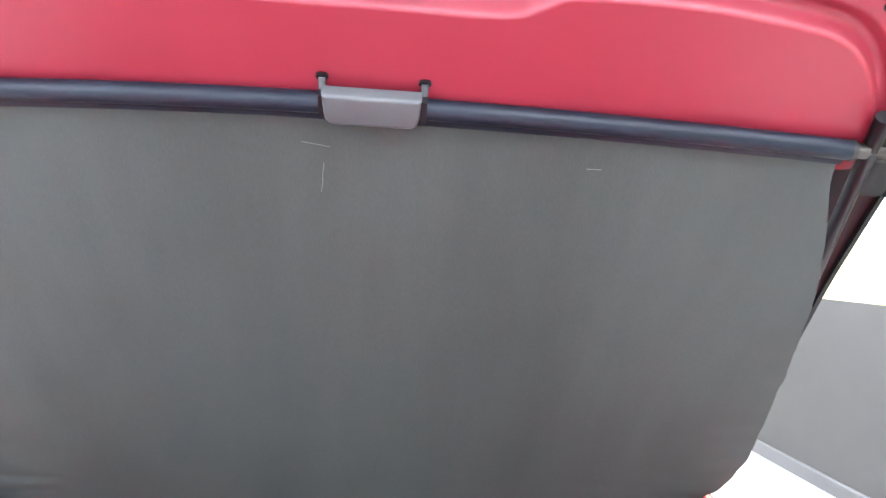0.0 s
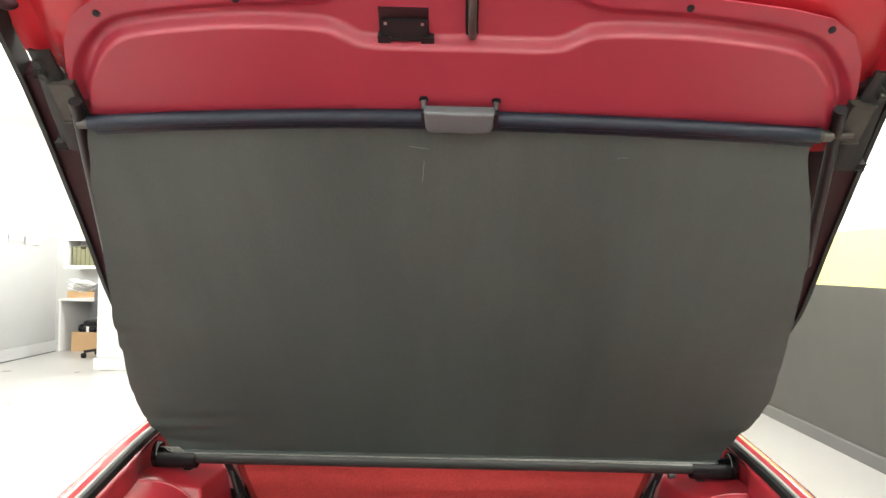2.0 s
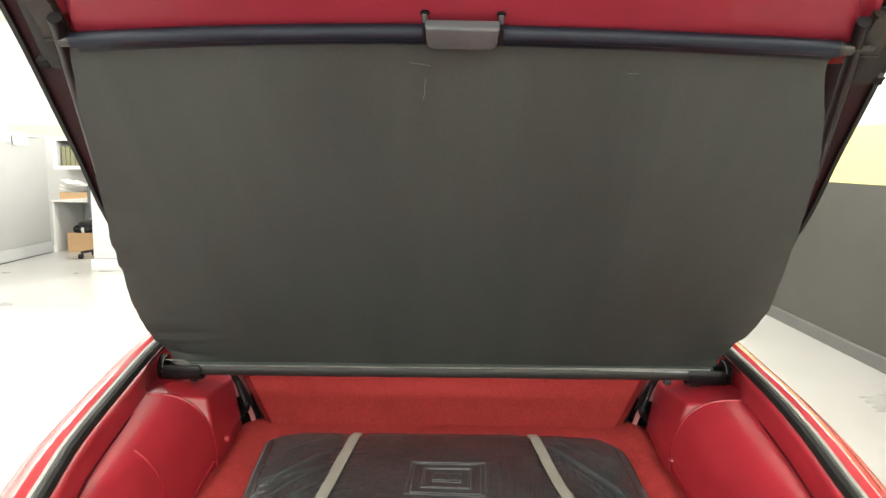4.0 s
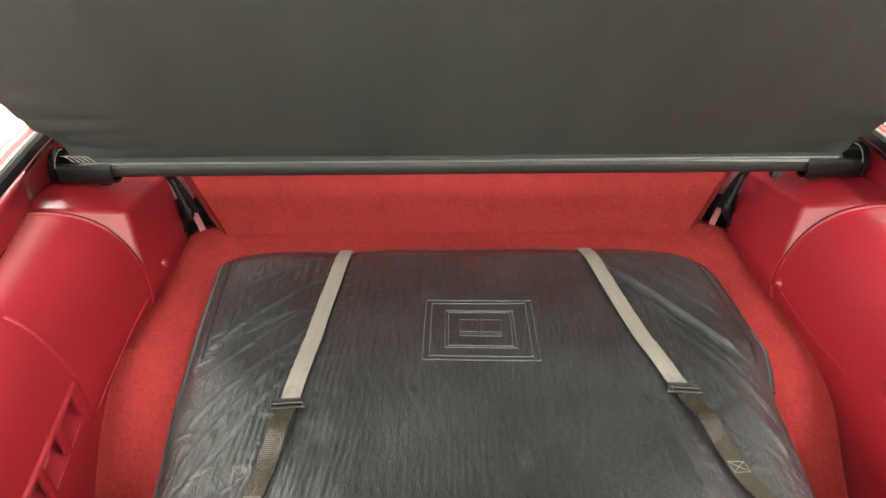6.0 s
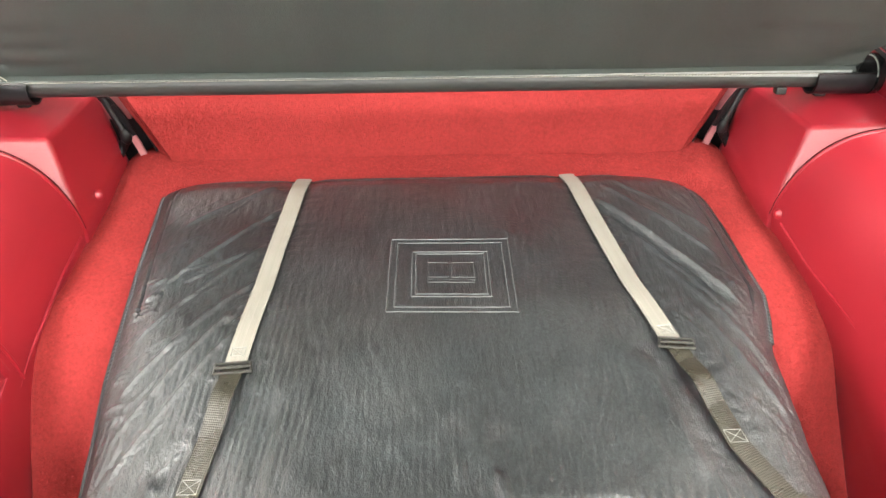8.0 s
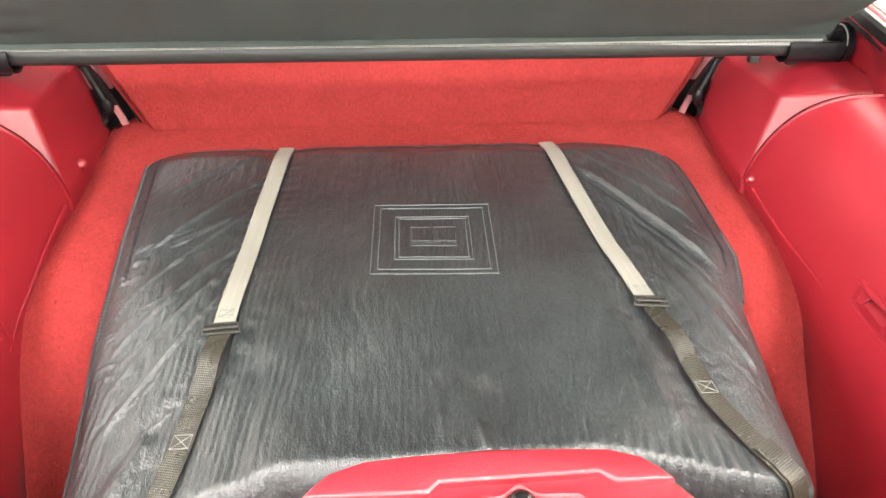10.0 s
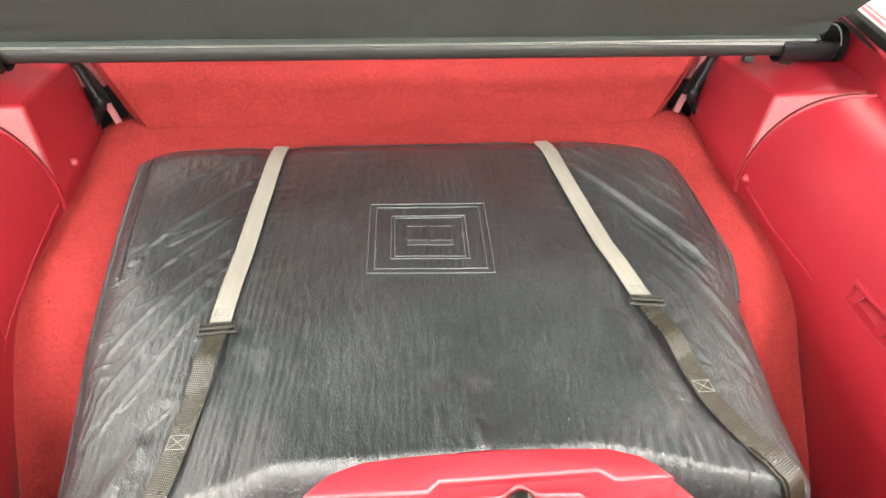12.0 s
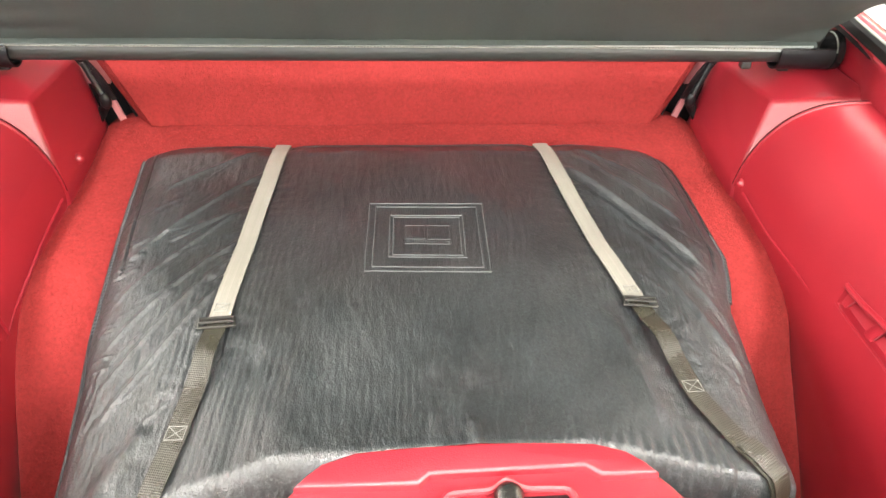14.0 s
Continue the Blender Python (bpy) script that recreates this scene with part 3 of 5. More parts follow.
def corner_cover(s):
    pts = [(0.530, 1.492, 0.831) if s > 0 else (0.519, 1.495, 0.831), (0.519, 1.678, 0.822), (0.493, 1.652, 0.735), (0.485, 1.446, 0.716), (0.648, 1.435, 0.864), (0.655, 1.57, 0.853), (0.655, 1.80, 0.853),
           (0.655, 1.40, 0.64), (0.655, 1.80, 0.64), (0.492, 1.690, 0.64), (0.484, 1.446, 0.64)]
    bm = bmesh.new()
    for p in pts:
        bm.verts.new((s * p[0], p[1], p[2]))
    bmesh.ops.convex_hull(bm, input=bm.verts)
    bmesh.ops.dissolve_limit(bm, angle_limit=radians(4), verts=bm.verts, edges=bm.edges)
    bmesh.ops.bevel(bm, geom=list(bm.edges), offset=0.0065, segments=4, affect="EDGES", profile=0.5)
    cover = part("corner_cover", bm, RED_VINYL, car, "red plastic corner cover with a raised ridge")
    cover.modifiers.new("even_shading", "WEIGHTED_NORMAL").keep_sharp = True
    part("clip", boxes(((min(s * 0.562, s * 0.580), 1.556, 0.848), (max(s * 0.562, s * 0.580), 1.572, 0.866)), bevel=0.003), ZINC, cover, "small grey steel support clip")
    return cover


for s in (-1, 1):
    quarter_panel(s)
    seals(s)
    vent(s, side_trim(s))
    corner_cover(s)


def carpet_z(y):
    return table(y, [(0.55, 0.40), (1.04, 0.40), (1.08, 0.425), (1.12, 0.485), (1.18, 0.575), (1.22, 0.628), (1.26, 0.665), (1.32, 0.69), (1.42, 0.703), (1.56, 0.708), (1.62, 0.716), (1.66, 0.722), (1.72, 0.71), (1.80, 0.70)])


def carpet():
    rows = []
    for i in range(90):
        y = 0.56 + 1.24 * i / 89
        half = low_x(min(y, 1.6)) + 0.006
        row = []
        for k in range(81):
            x = (half + (0.018 * (1 - step(y, 1.10, 1.22)) if k > 40 else 0.0)) * (k / 40 - 1)
            e = abs(x) / half
            z = carpet_z(y + 0.012 * math.cos(x * 4)) - 0.012 * step(e, 0.93, 1.0) + 0.004 * noise.noise((x * 7, y * 7, 0.3)) + 0.0025 * noise.noise((x * 25, y * 25, 1.7))
            row.append((x, y, z))
        rows.append(row)
    return part("cargo_carpet", sheet(rows, 0.006), RED_CARPET, car, "bright red cut-pile carpet on the load floor")


def seat_back():
    rows = []
    for i in range(30):
        t = i / 29
        y, z = 1.638 + 0.075 * t - 0.014 * math.sin(t * math.pi), 0.716 + 0.26 * t
        half = 0.432 + 0.062 * min(t / 0.5, 1.0) + 0.02 * t
        row = []
        for k in range(81):
            u = k / 40 - 1
            e = step(abs(u), 0.95, 1.0)
            row.append((half * u, y + 0.02 * e + 0.003 * noise.noise((u * 4, t * 3, 5)), z + 0.002 * noise.noise((u * 9, t * 5, 2))))
        rows.append(row)
    seat = part("seat_back", sheet(rows, 0.03, (0, 1, 0)), RED_CARPET, car, "folding rear seat back covered in red carpet")
    part("seat_core", boxes(((-0.445, 1.685, 0.66), (0.445, 1.80, 0.98)), bevel=0.02), BLACK, seat)
    for s in (-1, 1):
        # black strip paints the shadow gap behind the carpeted edge
        part("seat_edge_shadow", sweep([(s * 0.440, 1.672, 0.722), (s * 0.470, 1.690, 0.79), (s * 0.500, 1.712, 0.85), (s * 0.515, 1.735, 0.96)], ring(0.007, 8)), BLACK, seat, "black strip for the shadow gap behind the seat's edge")
        part("seat_latch", sweep(smooth_path([(s * 0.512, 1.64, 0.875), (s * 0.505, 1.65, 0.835), (s * 0.487, 1.652, 0.800), (s * 0.474, 1.648, 0.775)], 5), [(-0.011, -0.002), (0.011, -0.002), (0.009, 0.003), (-0.009, 0.003)], side=(s, 0.4, 0)), BLACK, seat, "black plastic seat latch lever")
        part("latch_stem", tube(smooth_path([(s * 0.500, 1.652, 0.822), (s * 0.489, 1.650, 0.790), (s * 0.478, 1.646, 0.764)], 4), 0.006, 10), BLACK, seat)
        part("latch_prong", sweep([(s * 0.486, 1.646, 0.812), (s * 0.470, 1.643, 0.786), (s * 0.461, 1.641, 0.764)], [(-0.005, -0.002), (0.005, -0.002), (0.003, 0.002), (-0.003, 0.002)], side=(s, 0.4, 0)), BLACK, seat)
        bm = bmesh.new()
        bmesh.ops.create_uvsphere(bm, u_segments=12, v_segments=8, radius=0.0095, matrix=Matrix.Translation((s * 0.478, 1.645, 0.760)) @ Matrix.Diagonal((1.0, 0.8, 1.5, 1.0)))
        part("latch_knob", bm, BLACK, seat)
        part("latch_base", tube(smooth_path([(s * 0.480, 1.650, 0.752), (s * 0.490, 1.655, 0.738), (s * 0.500, 1.650, 0.722)], 4), 0.008, 8), BLACK, seat)
        part("pillar_lining", boxes(((min(s * 0.40, s * 0.66), 1.815, 0.42), (max(s * 0.40, s * 0.66), 1.83, 0.93)), bevel=0.004), RED_VINYL, seat, "red pillar lining behind the seat")
        # black plate paints the shadow in the gap
        part("gap_shadow", boxes(((min(s * 0.440, s * 0.545), 1.702, 0.66), (max(s * 0.440, s * 0.545), 1.708, 0.90)), bevel=0.001), BLACK, seat, "black plate for the shadow in the gap beside the seat")
        # plate and sliver are pale pink to paint light on the red panel
        part("side_plate", boxes(((min(s * 0.480, s * 0.540), 1.690, 0.768), (max(s * 0.480, s * 0.540), 1.696, 0.850)), bevel=0.002), LIT_RED, seat, "red panel beside the seat, painted pale as if lit")
        part("lit_sliver", sweep([(s * 0.480, 1.672, 0.752), (s * 0.471, 1.668, 0.732), (s * 0.462, 1.664, 0.706)], [(-0.006, -0.0015), (0.006, -0.0015), (0.005, 0.0015), (-0.005, 0.0015)], side=(s, 0, 0.4)), LIT_RED, seat, "sliver of the lit red panel, painted pale pink")
        part("belt_guide", boxes(((min(s * 0.452, s * 0.470), 1.798, 0.60), (max(s * 0.452, s * 0.470), 1.810, 0.82)), bevel=0.003), RED_VINYL, seat, "strip of red lining beside the seat")
        part("belt_guide", boxes(((min(s * 0.530, s * 0.575), 1.795, 0.70), (max(s * 0.530, s * 0.575), 1.812, 0.93)), bevel=0.003), RED_VINYL, seat, "strip of red lining beside the seat")
    return seat


carpet_part = carpet()
seat_part = seat_back()


def rear_sill():
    """The raised latch cover in the middle of the rear sill."""
    c = 0.023
    base = [(-0.150, 0.70), (-0.150, 0.805), (-0.145, 0.831), (-0.132, 0.852), (-0.113, 0.868), (-0.088, 0.8765), (-0.055, 0.879), (0.0, 0.8798), (0.055, 0.879), (0.088, 0.8765), (0.110, 0.869), (0.131, 0.852), (0.145, 0.830), (0.150, 0.805), (0.150, 0.70)]

    def slab(outline, z0, z1, bevel, rounded=False):
        bm = bmesh.new()
        if rounded:
            outline = [(p.x, p.y) for p in smooth_path([(x, y, 0) for x, y in outline], 4)]
        low = [bm.verts.new((c + x, y, z0)) for x, y in outline]
        face = bm.faces.new(low)
        up = bmesh.ops.extrude_face_region(bm, geom=[face])["geom"]
        for v in up:
            if isinstance(v, bmesh.types.BMVert):
                v.co.z = z1
        tops = [e for e in bm.edges if all(abs(v.co.z - z1) < 1e-6 for v in e.verts)]
        bmesh.ops.bevel(bm, geom=tops, offset=bevel, segments=3, affect="EDGES", profile=0.5)
        return bm

    sill = part("rear_sill", boxes(((-0.62, 0.56, 0.40), (0.62, 0.79, 0.79)), bevel=0.03), RED_VINYL, car, "red plastic rear sill lining")
    part("latch_cover", slab(base, 0.60, 0.842, 0.007, True), RED_VINYL, sill, "raised red plastic latch cover")
    rim = [(-0.130, 0.848), (-0.122, 0.8575), (-0.112, 0.8665), (-0.088, 0.8752), (-0.055, 0.8778), (0.0, 0.8786), (0.055, 0.8778), (0.088, 0.8752), (0.109, 0.8675), (0.120, 0.858), (0.128, 0.8475), (0.086, 0.8475), (0.076, 0.856), (-0.036, 0.854), (-0.044, 0.846)]
    part("raised_rim", slab(rim, 0.836, 0.8495, 0.003), RED_VINYL, sill)
    part("latch_recess", boxes(((c - 0.025, 0.80, 0.80), (c + 0.062, 0.838, 0.8435)), bevel=0.004), BLACK, sill, "dark recess round the latch")
    path = [(c - 0.027, 0.80, 0.843), (c - 0.027, 0.836, 0.844), (c - 0.012, 0.841, 0.8445), (c + 0.005, 0.842, 0.8445), (c + 0.018, 0.850, 0.8445), (c + 0.031, 0.842, 0.8445), (c + 0.05, 0.841, 0.8445), (c + 0.063, 0.836, 0.844), (c + 0.063, 0.80, 0.843)]
    part("recess_rim", tube(smooth_path(path, 4), 0.003, 8), RED_VINYL, sill)
    bm = tube([(c + 0.018, 0.800, 0.842), (c + 0.018, 0.835, 0.845)], 0.011, 14)
    bmesh.ops.create_uvsphere(bm, u_segments=14, v_segments=8, radius=0.011, matrix=Matrix.Translation((c + 0.018, 0.835, 0.845)))
    part("latch_bolt", bm, LATCH, sill, "dark worn steel latch bolt")
    part("label_plate", boxes(((c - 0.11, 0.80, 0.842), (c - 0.05, 0.833, 0.8445)), bevel=0.001), GREY_SEAL, sill)
    part("tail_panel", boxes(((-0.80, 0.335, 0.30), (0.80, 0.56, 0.80)), bevel=0.05), RED_PAINT, car, "red painted tail of the car")


rear_sill()


def wheel(s):
    rim = sweep([(s * 0.68, 1.40, 0.31), (s * 0.86, 1.40, 0.31)], ring(0.31, 36), side=(0, 1, 0))
    bmesh.ops.bevel(rim, geom=[e for e in rim.edges if len(e.link_faces) == 2 and e.calc_face_angle(0) > 1.0], offset=0.03, segments=3, affect="EDGES")
    t = part("tyre", rim, RUBBER, car, "black rear tyre")
    part("rim", sweep([(s * 0.70, 1.40, 0.31), (s * 0.868, 1.40, 0.31)], ring(0.19, 24), side=(0, 1, 0)), STEEL, t, "grey wheel rim")


wheel(-1)
wheel(1)
# cabin shell added out of view; its wide roof blocks lamps from ahead
part("roof_panel", sheet([[(x, y, 1.135 + 0.03 * (1 - (x / 0.77) ** 2) + 0.02 * step(y, 1.9, 2.4)) for x in np.linspace(-0.77, 0.77, 12)] for y in np.linspace(1.90, 3.4, 8)], 0.01), RED_PAINT, car, "red painted roof panel, unseen, widened to block lamp light")
for s in (-1, 1):
    part("side_window", boxes(((min(s * 0.735, s * 0.760), 2.10, 0.90), (max(s * 0.735, s * 0.760), 3.38, 1.135)), bevel=0.004), BLACK, car, "dark side window under the roof")
    part("roof_pillar", sweep(smooth_path([(s * 0.66, 2.02, 1.14), (s * 0.68, 2.08, 1.04), (s * 0.685, 2.15, 0.90)], 5), [(-0.02, -0.05), (0.02, -0.05), (0.02, 0.05), (-0.02, 0.05)], side=(s, 0, 0)), RED_PAINT, car)
part("cabin_end", boxes(((-0.76, 3.39, 0.25), (0.76, 3.42, 1.13)), bevel=0.01), RED_PAINT, car, "red painted panel added to close the cabin")
part("floor_pan", boxes(((-0.74, 1.84, 0.24), (0.74, 3.38, 0.28))), BLACK, car, "dark floor of the cabin")

# ---- the open hatch ----
HC = 0.03


def hatch_at(u, v, h=0.0):
    """A place on the hatch: across from its middle, up its slope from the shade's bar, and out of its inner face."""
    v = v - 0.019 * u
    return Vector((HC + u, 0.970 - 0.757 * v - 0.654 * h, 1.5235 + 0.654 * v - 0.757 * h))


RIDGE = [(0, 0.121), (0.12, 0.121), (0.155, 0.134), (0.185, 0.145), (0.30, 0.145), (0.42, 0.130), (0.465, 0.112), (0.50, 0.074), (0.525, 0.024), (0.535, -0.03)]
SHOULDER = [(0, 0.27), (0.095, 0.27), (0.125, 0.205), (0.15, 0.192), (0.19, 0.178), (0.30, 0.172), (0.42, 0.156), (0.475, 0.136), (0.52, 0.090), (0.543, 0.040), (0.55, -0.03)]
OUTER = [(0, 0.245), (0.2, 0.213), (0.3, 0.199), (0.42, 0.184), (0.475, 0.172), (0.51, 0.150), (0.535, 0.110), (0.55, 0.060), (0.556, 0.0)]


def bar_v(u):
    return 0.018 - (0.026 if u < 0 else 0.015) * (u / 0.53) ** 2


RIDGE_LINE, SHOULDER_LINE = [np.array(sorted((p.x, p.y) for p in smooth_path([(u, v, 0) for u, v in line], 6))) for line in (RIDGE, SHOULDER)]


def beyond(a, v, line):
    """How far a place lies outside a line on the hatch, less than nothing inside it."""
    p, d = line[:-1], line[1:] - line[:-1]
    t = np.clip(((a - p[:, 0]) * d[:, 0] + (v - p[:, 1]) * d[:, 1]) / np.maximum((d * d).sum(1), 1e-12), 0, 1)
    gap = float(np.hypot(p[:, 0] + t * d[:, 0] - a, p[:, 1] + t * d[:, 1] - v).min())
    return gap if v > np.interp(a, line[:, 0], line[:, 1]) else -gap


def panel_h(u, v):
    a = abs(u)
    h = -0.020 * step(beyond(a, v, RIDGE_LINE), -0.001, 0.013) + 0.009 * step(beyond(a, v, SHOULDER_LINE), -0.008, 0.006)
    return h + 0.003 * math.cos(min(a / 0.5, 1) * 1.5)


def hatch():
    rows = []
    for i in range(41):
        v = -0.06 + 0.36 * i / 40
        half = 0.606 - 0.09 * step(v, 0.20, 0.31) - 0.045 * (1 - step(v, 0.03, 0.09))
        rows.append([hatch_at(half * (k / 40 - 1), v, -0.030 - 0.012 * math.exp(-((abs(half * (k / 40 - 1)) - 0.575) / 0.012) ** 2) - 0.05 * step(v, 0.24, 0.30)) for k in range(81)])
    frame_part = part("hatch", sheet(rows, 0.004, (0, 0.654, 0.757)), RED_FRAME, car, "open red hatch lid with its painted inner frame")
    rows = []
    n, m = 260, 110
    for j in range(m + 1):
        row = []
        for i in range(n + 1):
            u = 0.556 * (2 * i / n - 1)
            top = table(abs(u), OUTER)
            v0 = bar_v(u) - 0.022 + 0.045 * step(abs(u), 0.495, 0.55)
            v = v0 + (top - v0) * j / m
            row.append(hatch_at(u, v, panel_h(u, v)))
        rows.append(row)
    part("trim_panel", sheet(rows, 0.004, (0, 0.654, 0.757)), RED_HATCH, frame_part, "dull red moulded inner panel of the hatch")
    for u, v in ((-0.474, 0.155), (-0.287, 0.181), (-0.107, 0.193), (0.111, 0.193), (0.289, 0.184), (0.477, 0.158)):
        h = panel_h(u, v)
        bm = sweep([hatch_at(u, v, h - 0.002), hatch_at(u, v, h + 0.0012)], ring(0.0050, 14), side=(1, 0, 0))
        part("screw", bm, ZINC, frame_part, "dark recessed fixing screw")
        part("slot", sweep([hatch_at(u, v, h + 0.0008), hatch_at(u, v, h + 0.0022)], ring(0.0026, 6), side=(1, 0, 0)), BLACK, frame_part)
    # lamp socket
    def plate(u0, u1, v0, v1, h0, h1, bevel=0.0):
        bm = bmesh.new()
        made = bmesh.ops.create_cube(bm, size=1)["verts"]
        for w in made:
            w.co = hatch_at(u0 + (w.co.x + 0.5) * (u1 - u0), v0 + (w.co.y + 0.5) * (v1 - v0), h0 + (w.co.z + 0.5) * (h1 - h0))
        if bevel:
            bmesh.ops.bevel(bm, geom=list(bm.edges), offset=bevel, segments=2, affect="EDGES")
        return bm
    hb = panel_h(-0.07, 0.15)
    # flat plates, black and dark red, paint the shade inside the cut-out
    part("lamp_opening", plate(-0.107, -0.042, 0.126, 0.171, hb - 0.006, hb + 0.0015), BLACK, frame_part, "black plate for the shaded rectangular cut-out of a bare lamp socket")
    part("opening_shade", plate(-0.105, -0.043, 0.157, 0.1705, hb - 0.001, hb + 0.0022), DARK_RAIL, frame_part)
    part("socket", plate(-0.101, -0.046, 0.131, 0.156, hb, hb + 0.010, 0.002), BLACK, frame_part, "black plastic lamp socket")
    for u in (-0.100, -0.052):
        part("contact", plate(u, u + 0.004, 0.151, 0.156, hb + 0.009, hb + 0.0105), STEEL, frame_part, "bright metal contact")
    for u in (-0.107, -0.050):
        part("foot", plate(u, u + 0.013, 0.122, 0.134, hb, hb + 0.012, 0.002), BLACK, frame_part)
    hs = panel_h(0.02, 0.17)
    part("striker_slot", sweep([hatch_at(0.014, 0.25, hs + 0.001), hatch_at(0.014, 0.150, hs + 0.001), hatch_at(0.015, 0.136, hs)], [(-0.0085, -0.003), (0.0085, -0.003), (0.0085, 0.002), (-0.0085, 0.002)], side=(1, 0, 0)), BLACK, frame_part, "dark slot round the striker")
    part("striker", tube(smooth_path([hatch_at(0.014, 0.25, hs + 0.006), hatch_at(0.014, 0.20, hs + 0.018), hatch_at(0.0145, 0.16, hs + 0.02), hatch_at(0.016, 0.134, hs + 0.006)], 5), 0.0052, 10), DARK_STEEL, frame_part, "dull steel striker loop")
    part("blind_cap", sweep([hatch_at(-0.009, 0.193, panel_h(0, 0.193) - 0.001), hatch_at(-0.009, 0.193, panel_h(0, 0.193) + 0.002)], ring(0.0125, 20), side=(1, 0, 0)), RED_HATCH, frame_part)
    # glass, side rails, seals and struts
    rail = [(0.566, 0.62, 1.785), (0.577, 0.72, 1.72), (0.590, 0.815, 1.662), (0.614, 0.93, 1.603), (0.640, 1.05, 1.535), (0.677, 1.25, 1.390), (0.698, 1.46, 1.205), (0.700, 1.70, 1.130), (0.66, 1.95, 1.130)]
    glass = []
    for x, y, z in smooth_path(rail, 5):
        glass.append([(0.02 + x * 0.96 * k / 8, y, z + 0.012 + 0.05 * (1 - (k / 8) ** 2) * step(y, 0.95, 1.3)) for k in range(-8, 9)])
    pane = part("hatch_glass", sheet(glass[17:], 0.004), GLASS, frame_part, "tinted rear window glass")
    pane.visible_shadow = False
    for s in (-1, 1):
        path = smooth_path([(0.02 + s * x, y, z) for x, y, z in rail], 5)
        part("side_rail", sweep([(p[0] - s * 0.032, p[1], p[2]) for p in path[16:]], [(-0.080, -0.010), (-0.070, -0.016), (-0.020, -0.018), (0.010, -0.012), (0.032, -0.014), (0.032, 0.012), (-0.080, 0.012)], side=(s, 0, 0)), DARK_RAIL, frame_part, "dark red side rail of the hatch")
        part("rail_seal", sweep(path, [(-0.006, -0.020), (0.004, -0.016), (0.008, 0.0), (0.004, 0.014), (-0.008, 0.012)], side=(s, 0, 0)), RUBBER, frame_part, "black rubber edge of the hatch")
        part("gas_strut", tube([(0.021 + s * 0.533, 0.938, 1.534), (0.021 + s * 0.5735, 1.06, 1.459), (0.021 + s * 0.639, 1.26, 1.330)], 0.0090, 14), BLACK, frame_part, "dark gas strut of the hatch")
        part("strut_rod", tube([(0.021 + s * 0.639, 1.26, 1.330), (0.021 + s * 0.668, 1.58, 1.06)], 0.005, 10), STEEL, frame_part, "bright steel rod of the strut")
        part("strut_cap", tube([(0.021 + s * 0.531, 0.929, 1.540), (0.021 + s * 0.5345, 0.943, 1.531)], 0.0092, 14), BLACK, frame_part)
        bm = bmesh.new()
        bmesh.ops.create_uvsphere(bm, u_segments=12, v_segments=8, radius=0.010, matrix=Matrix.Translation((0.02 + s * 0.570, 0.835, 1.644)) @ Matrix.Diagonal((1.4, 1.0, 0.8, 1.0)))
        part("ball_joint", bm, DARK_RAIL, frame_part, "dark rubber stop")
        rows = []
        for k in range(24):
            v = 0.098 - 0.175 * k / 23
            a, b = 0.556 + 0.004 * step(v, 0.02, 0.10), 0.598 - 0.10 * v
            rows.append([hatch_at(s * (a + (b - a) * q / 6), v, -0.010 + 0.004 * step(q, 0, 1) * (1 - step(q, 4, 6)) + 0.0015 * noise.noise((v * 60, q, s))) for q in range(7)])
        part("strut_plate", sheet(rows, 0.005, (0, 0.654, 0.757)), ZINC, frame_part, "dark scuffed steel bracket at the strut")
        part("bracket", plate(min(s * 0.546, s * 0.572), max(s * 0.546, s * 0.572), -0.012, 0.050, -0.012, 0.004, 0.003), BRACKET, frame_part, "worn grey-brown bracket of the strut")
        for v in (0.082, 0.062):
            part("plate_bolt", sweep([hatch_at(s * 0.578, v, -0.008), hatch_at(s * 0.578, v, 0.003)], ring(0.006, 6), side=(1, 0, 0)), ZINC, frame_part)
        for u, v in ((0.582, 0.055), (0.602, -0.075)):
            part("seal_clip", plate(min(s * u, s * (u + 0.012)), max(s * u, s * (u + 0.010)), v, v + 0.010, -0.020, -0.008, 0.002), RUBBER, frame_part, "small black clip on the hatch's edge")
    return frame_part


hatch()

# ---- roll-up cargo shade ----
shade = empty("cargo_shade", "charcoal cloth cargo shade pulled up to the open hatch", "cargo shade")
RY, RZ = 1.560, 0.880


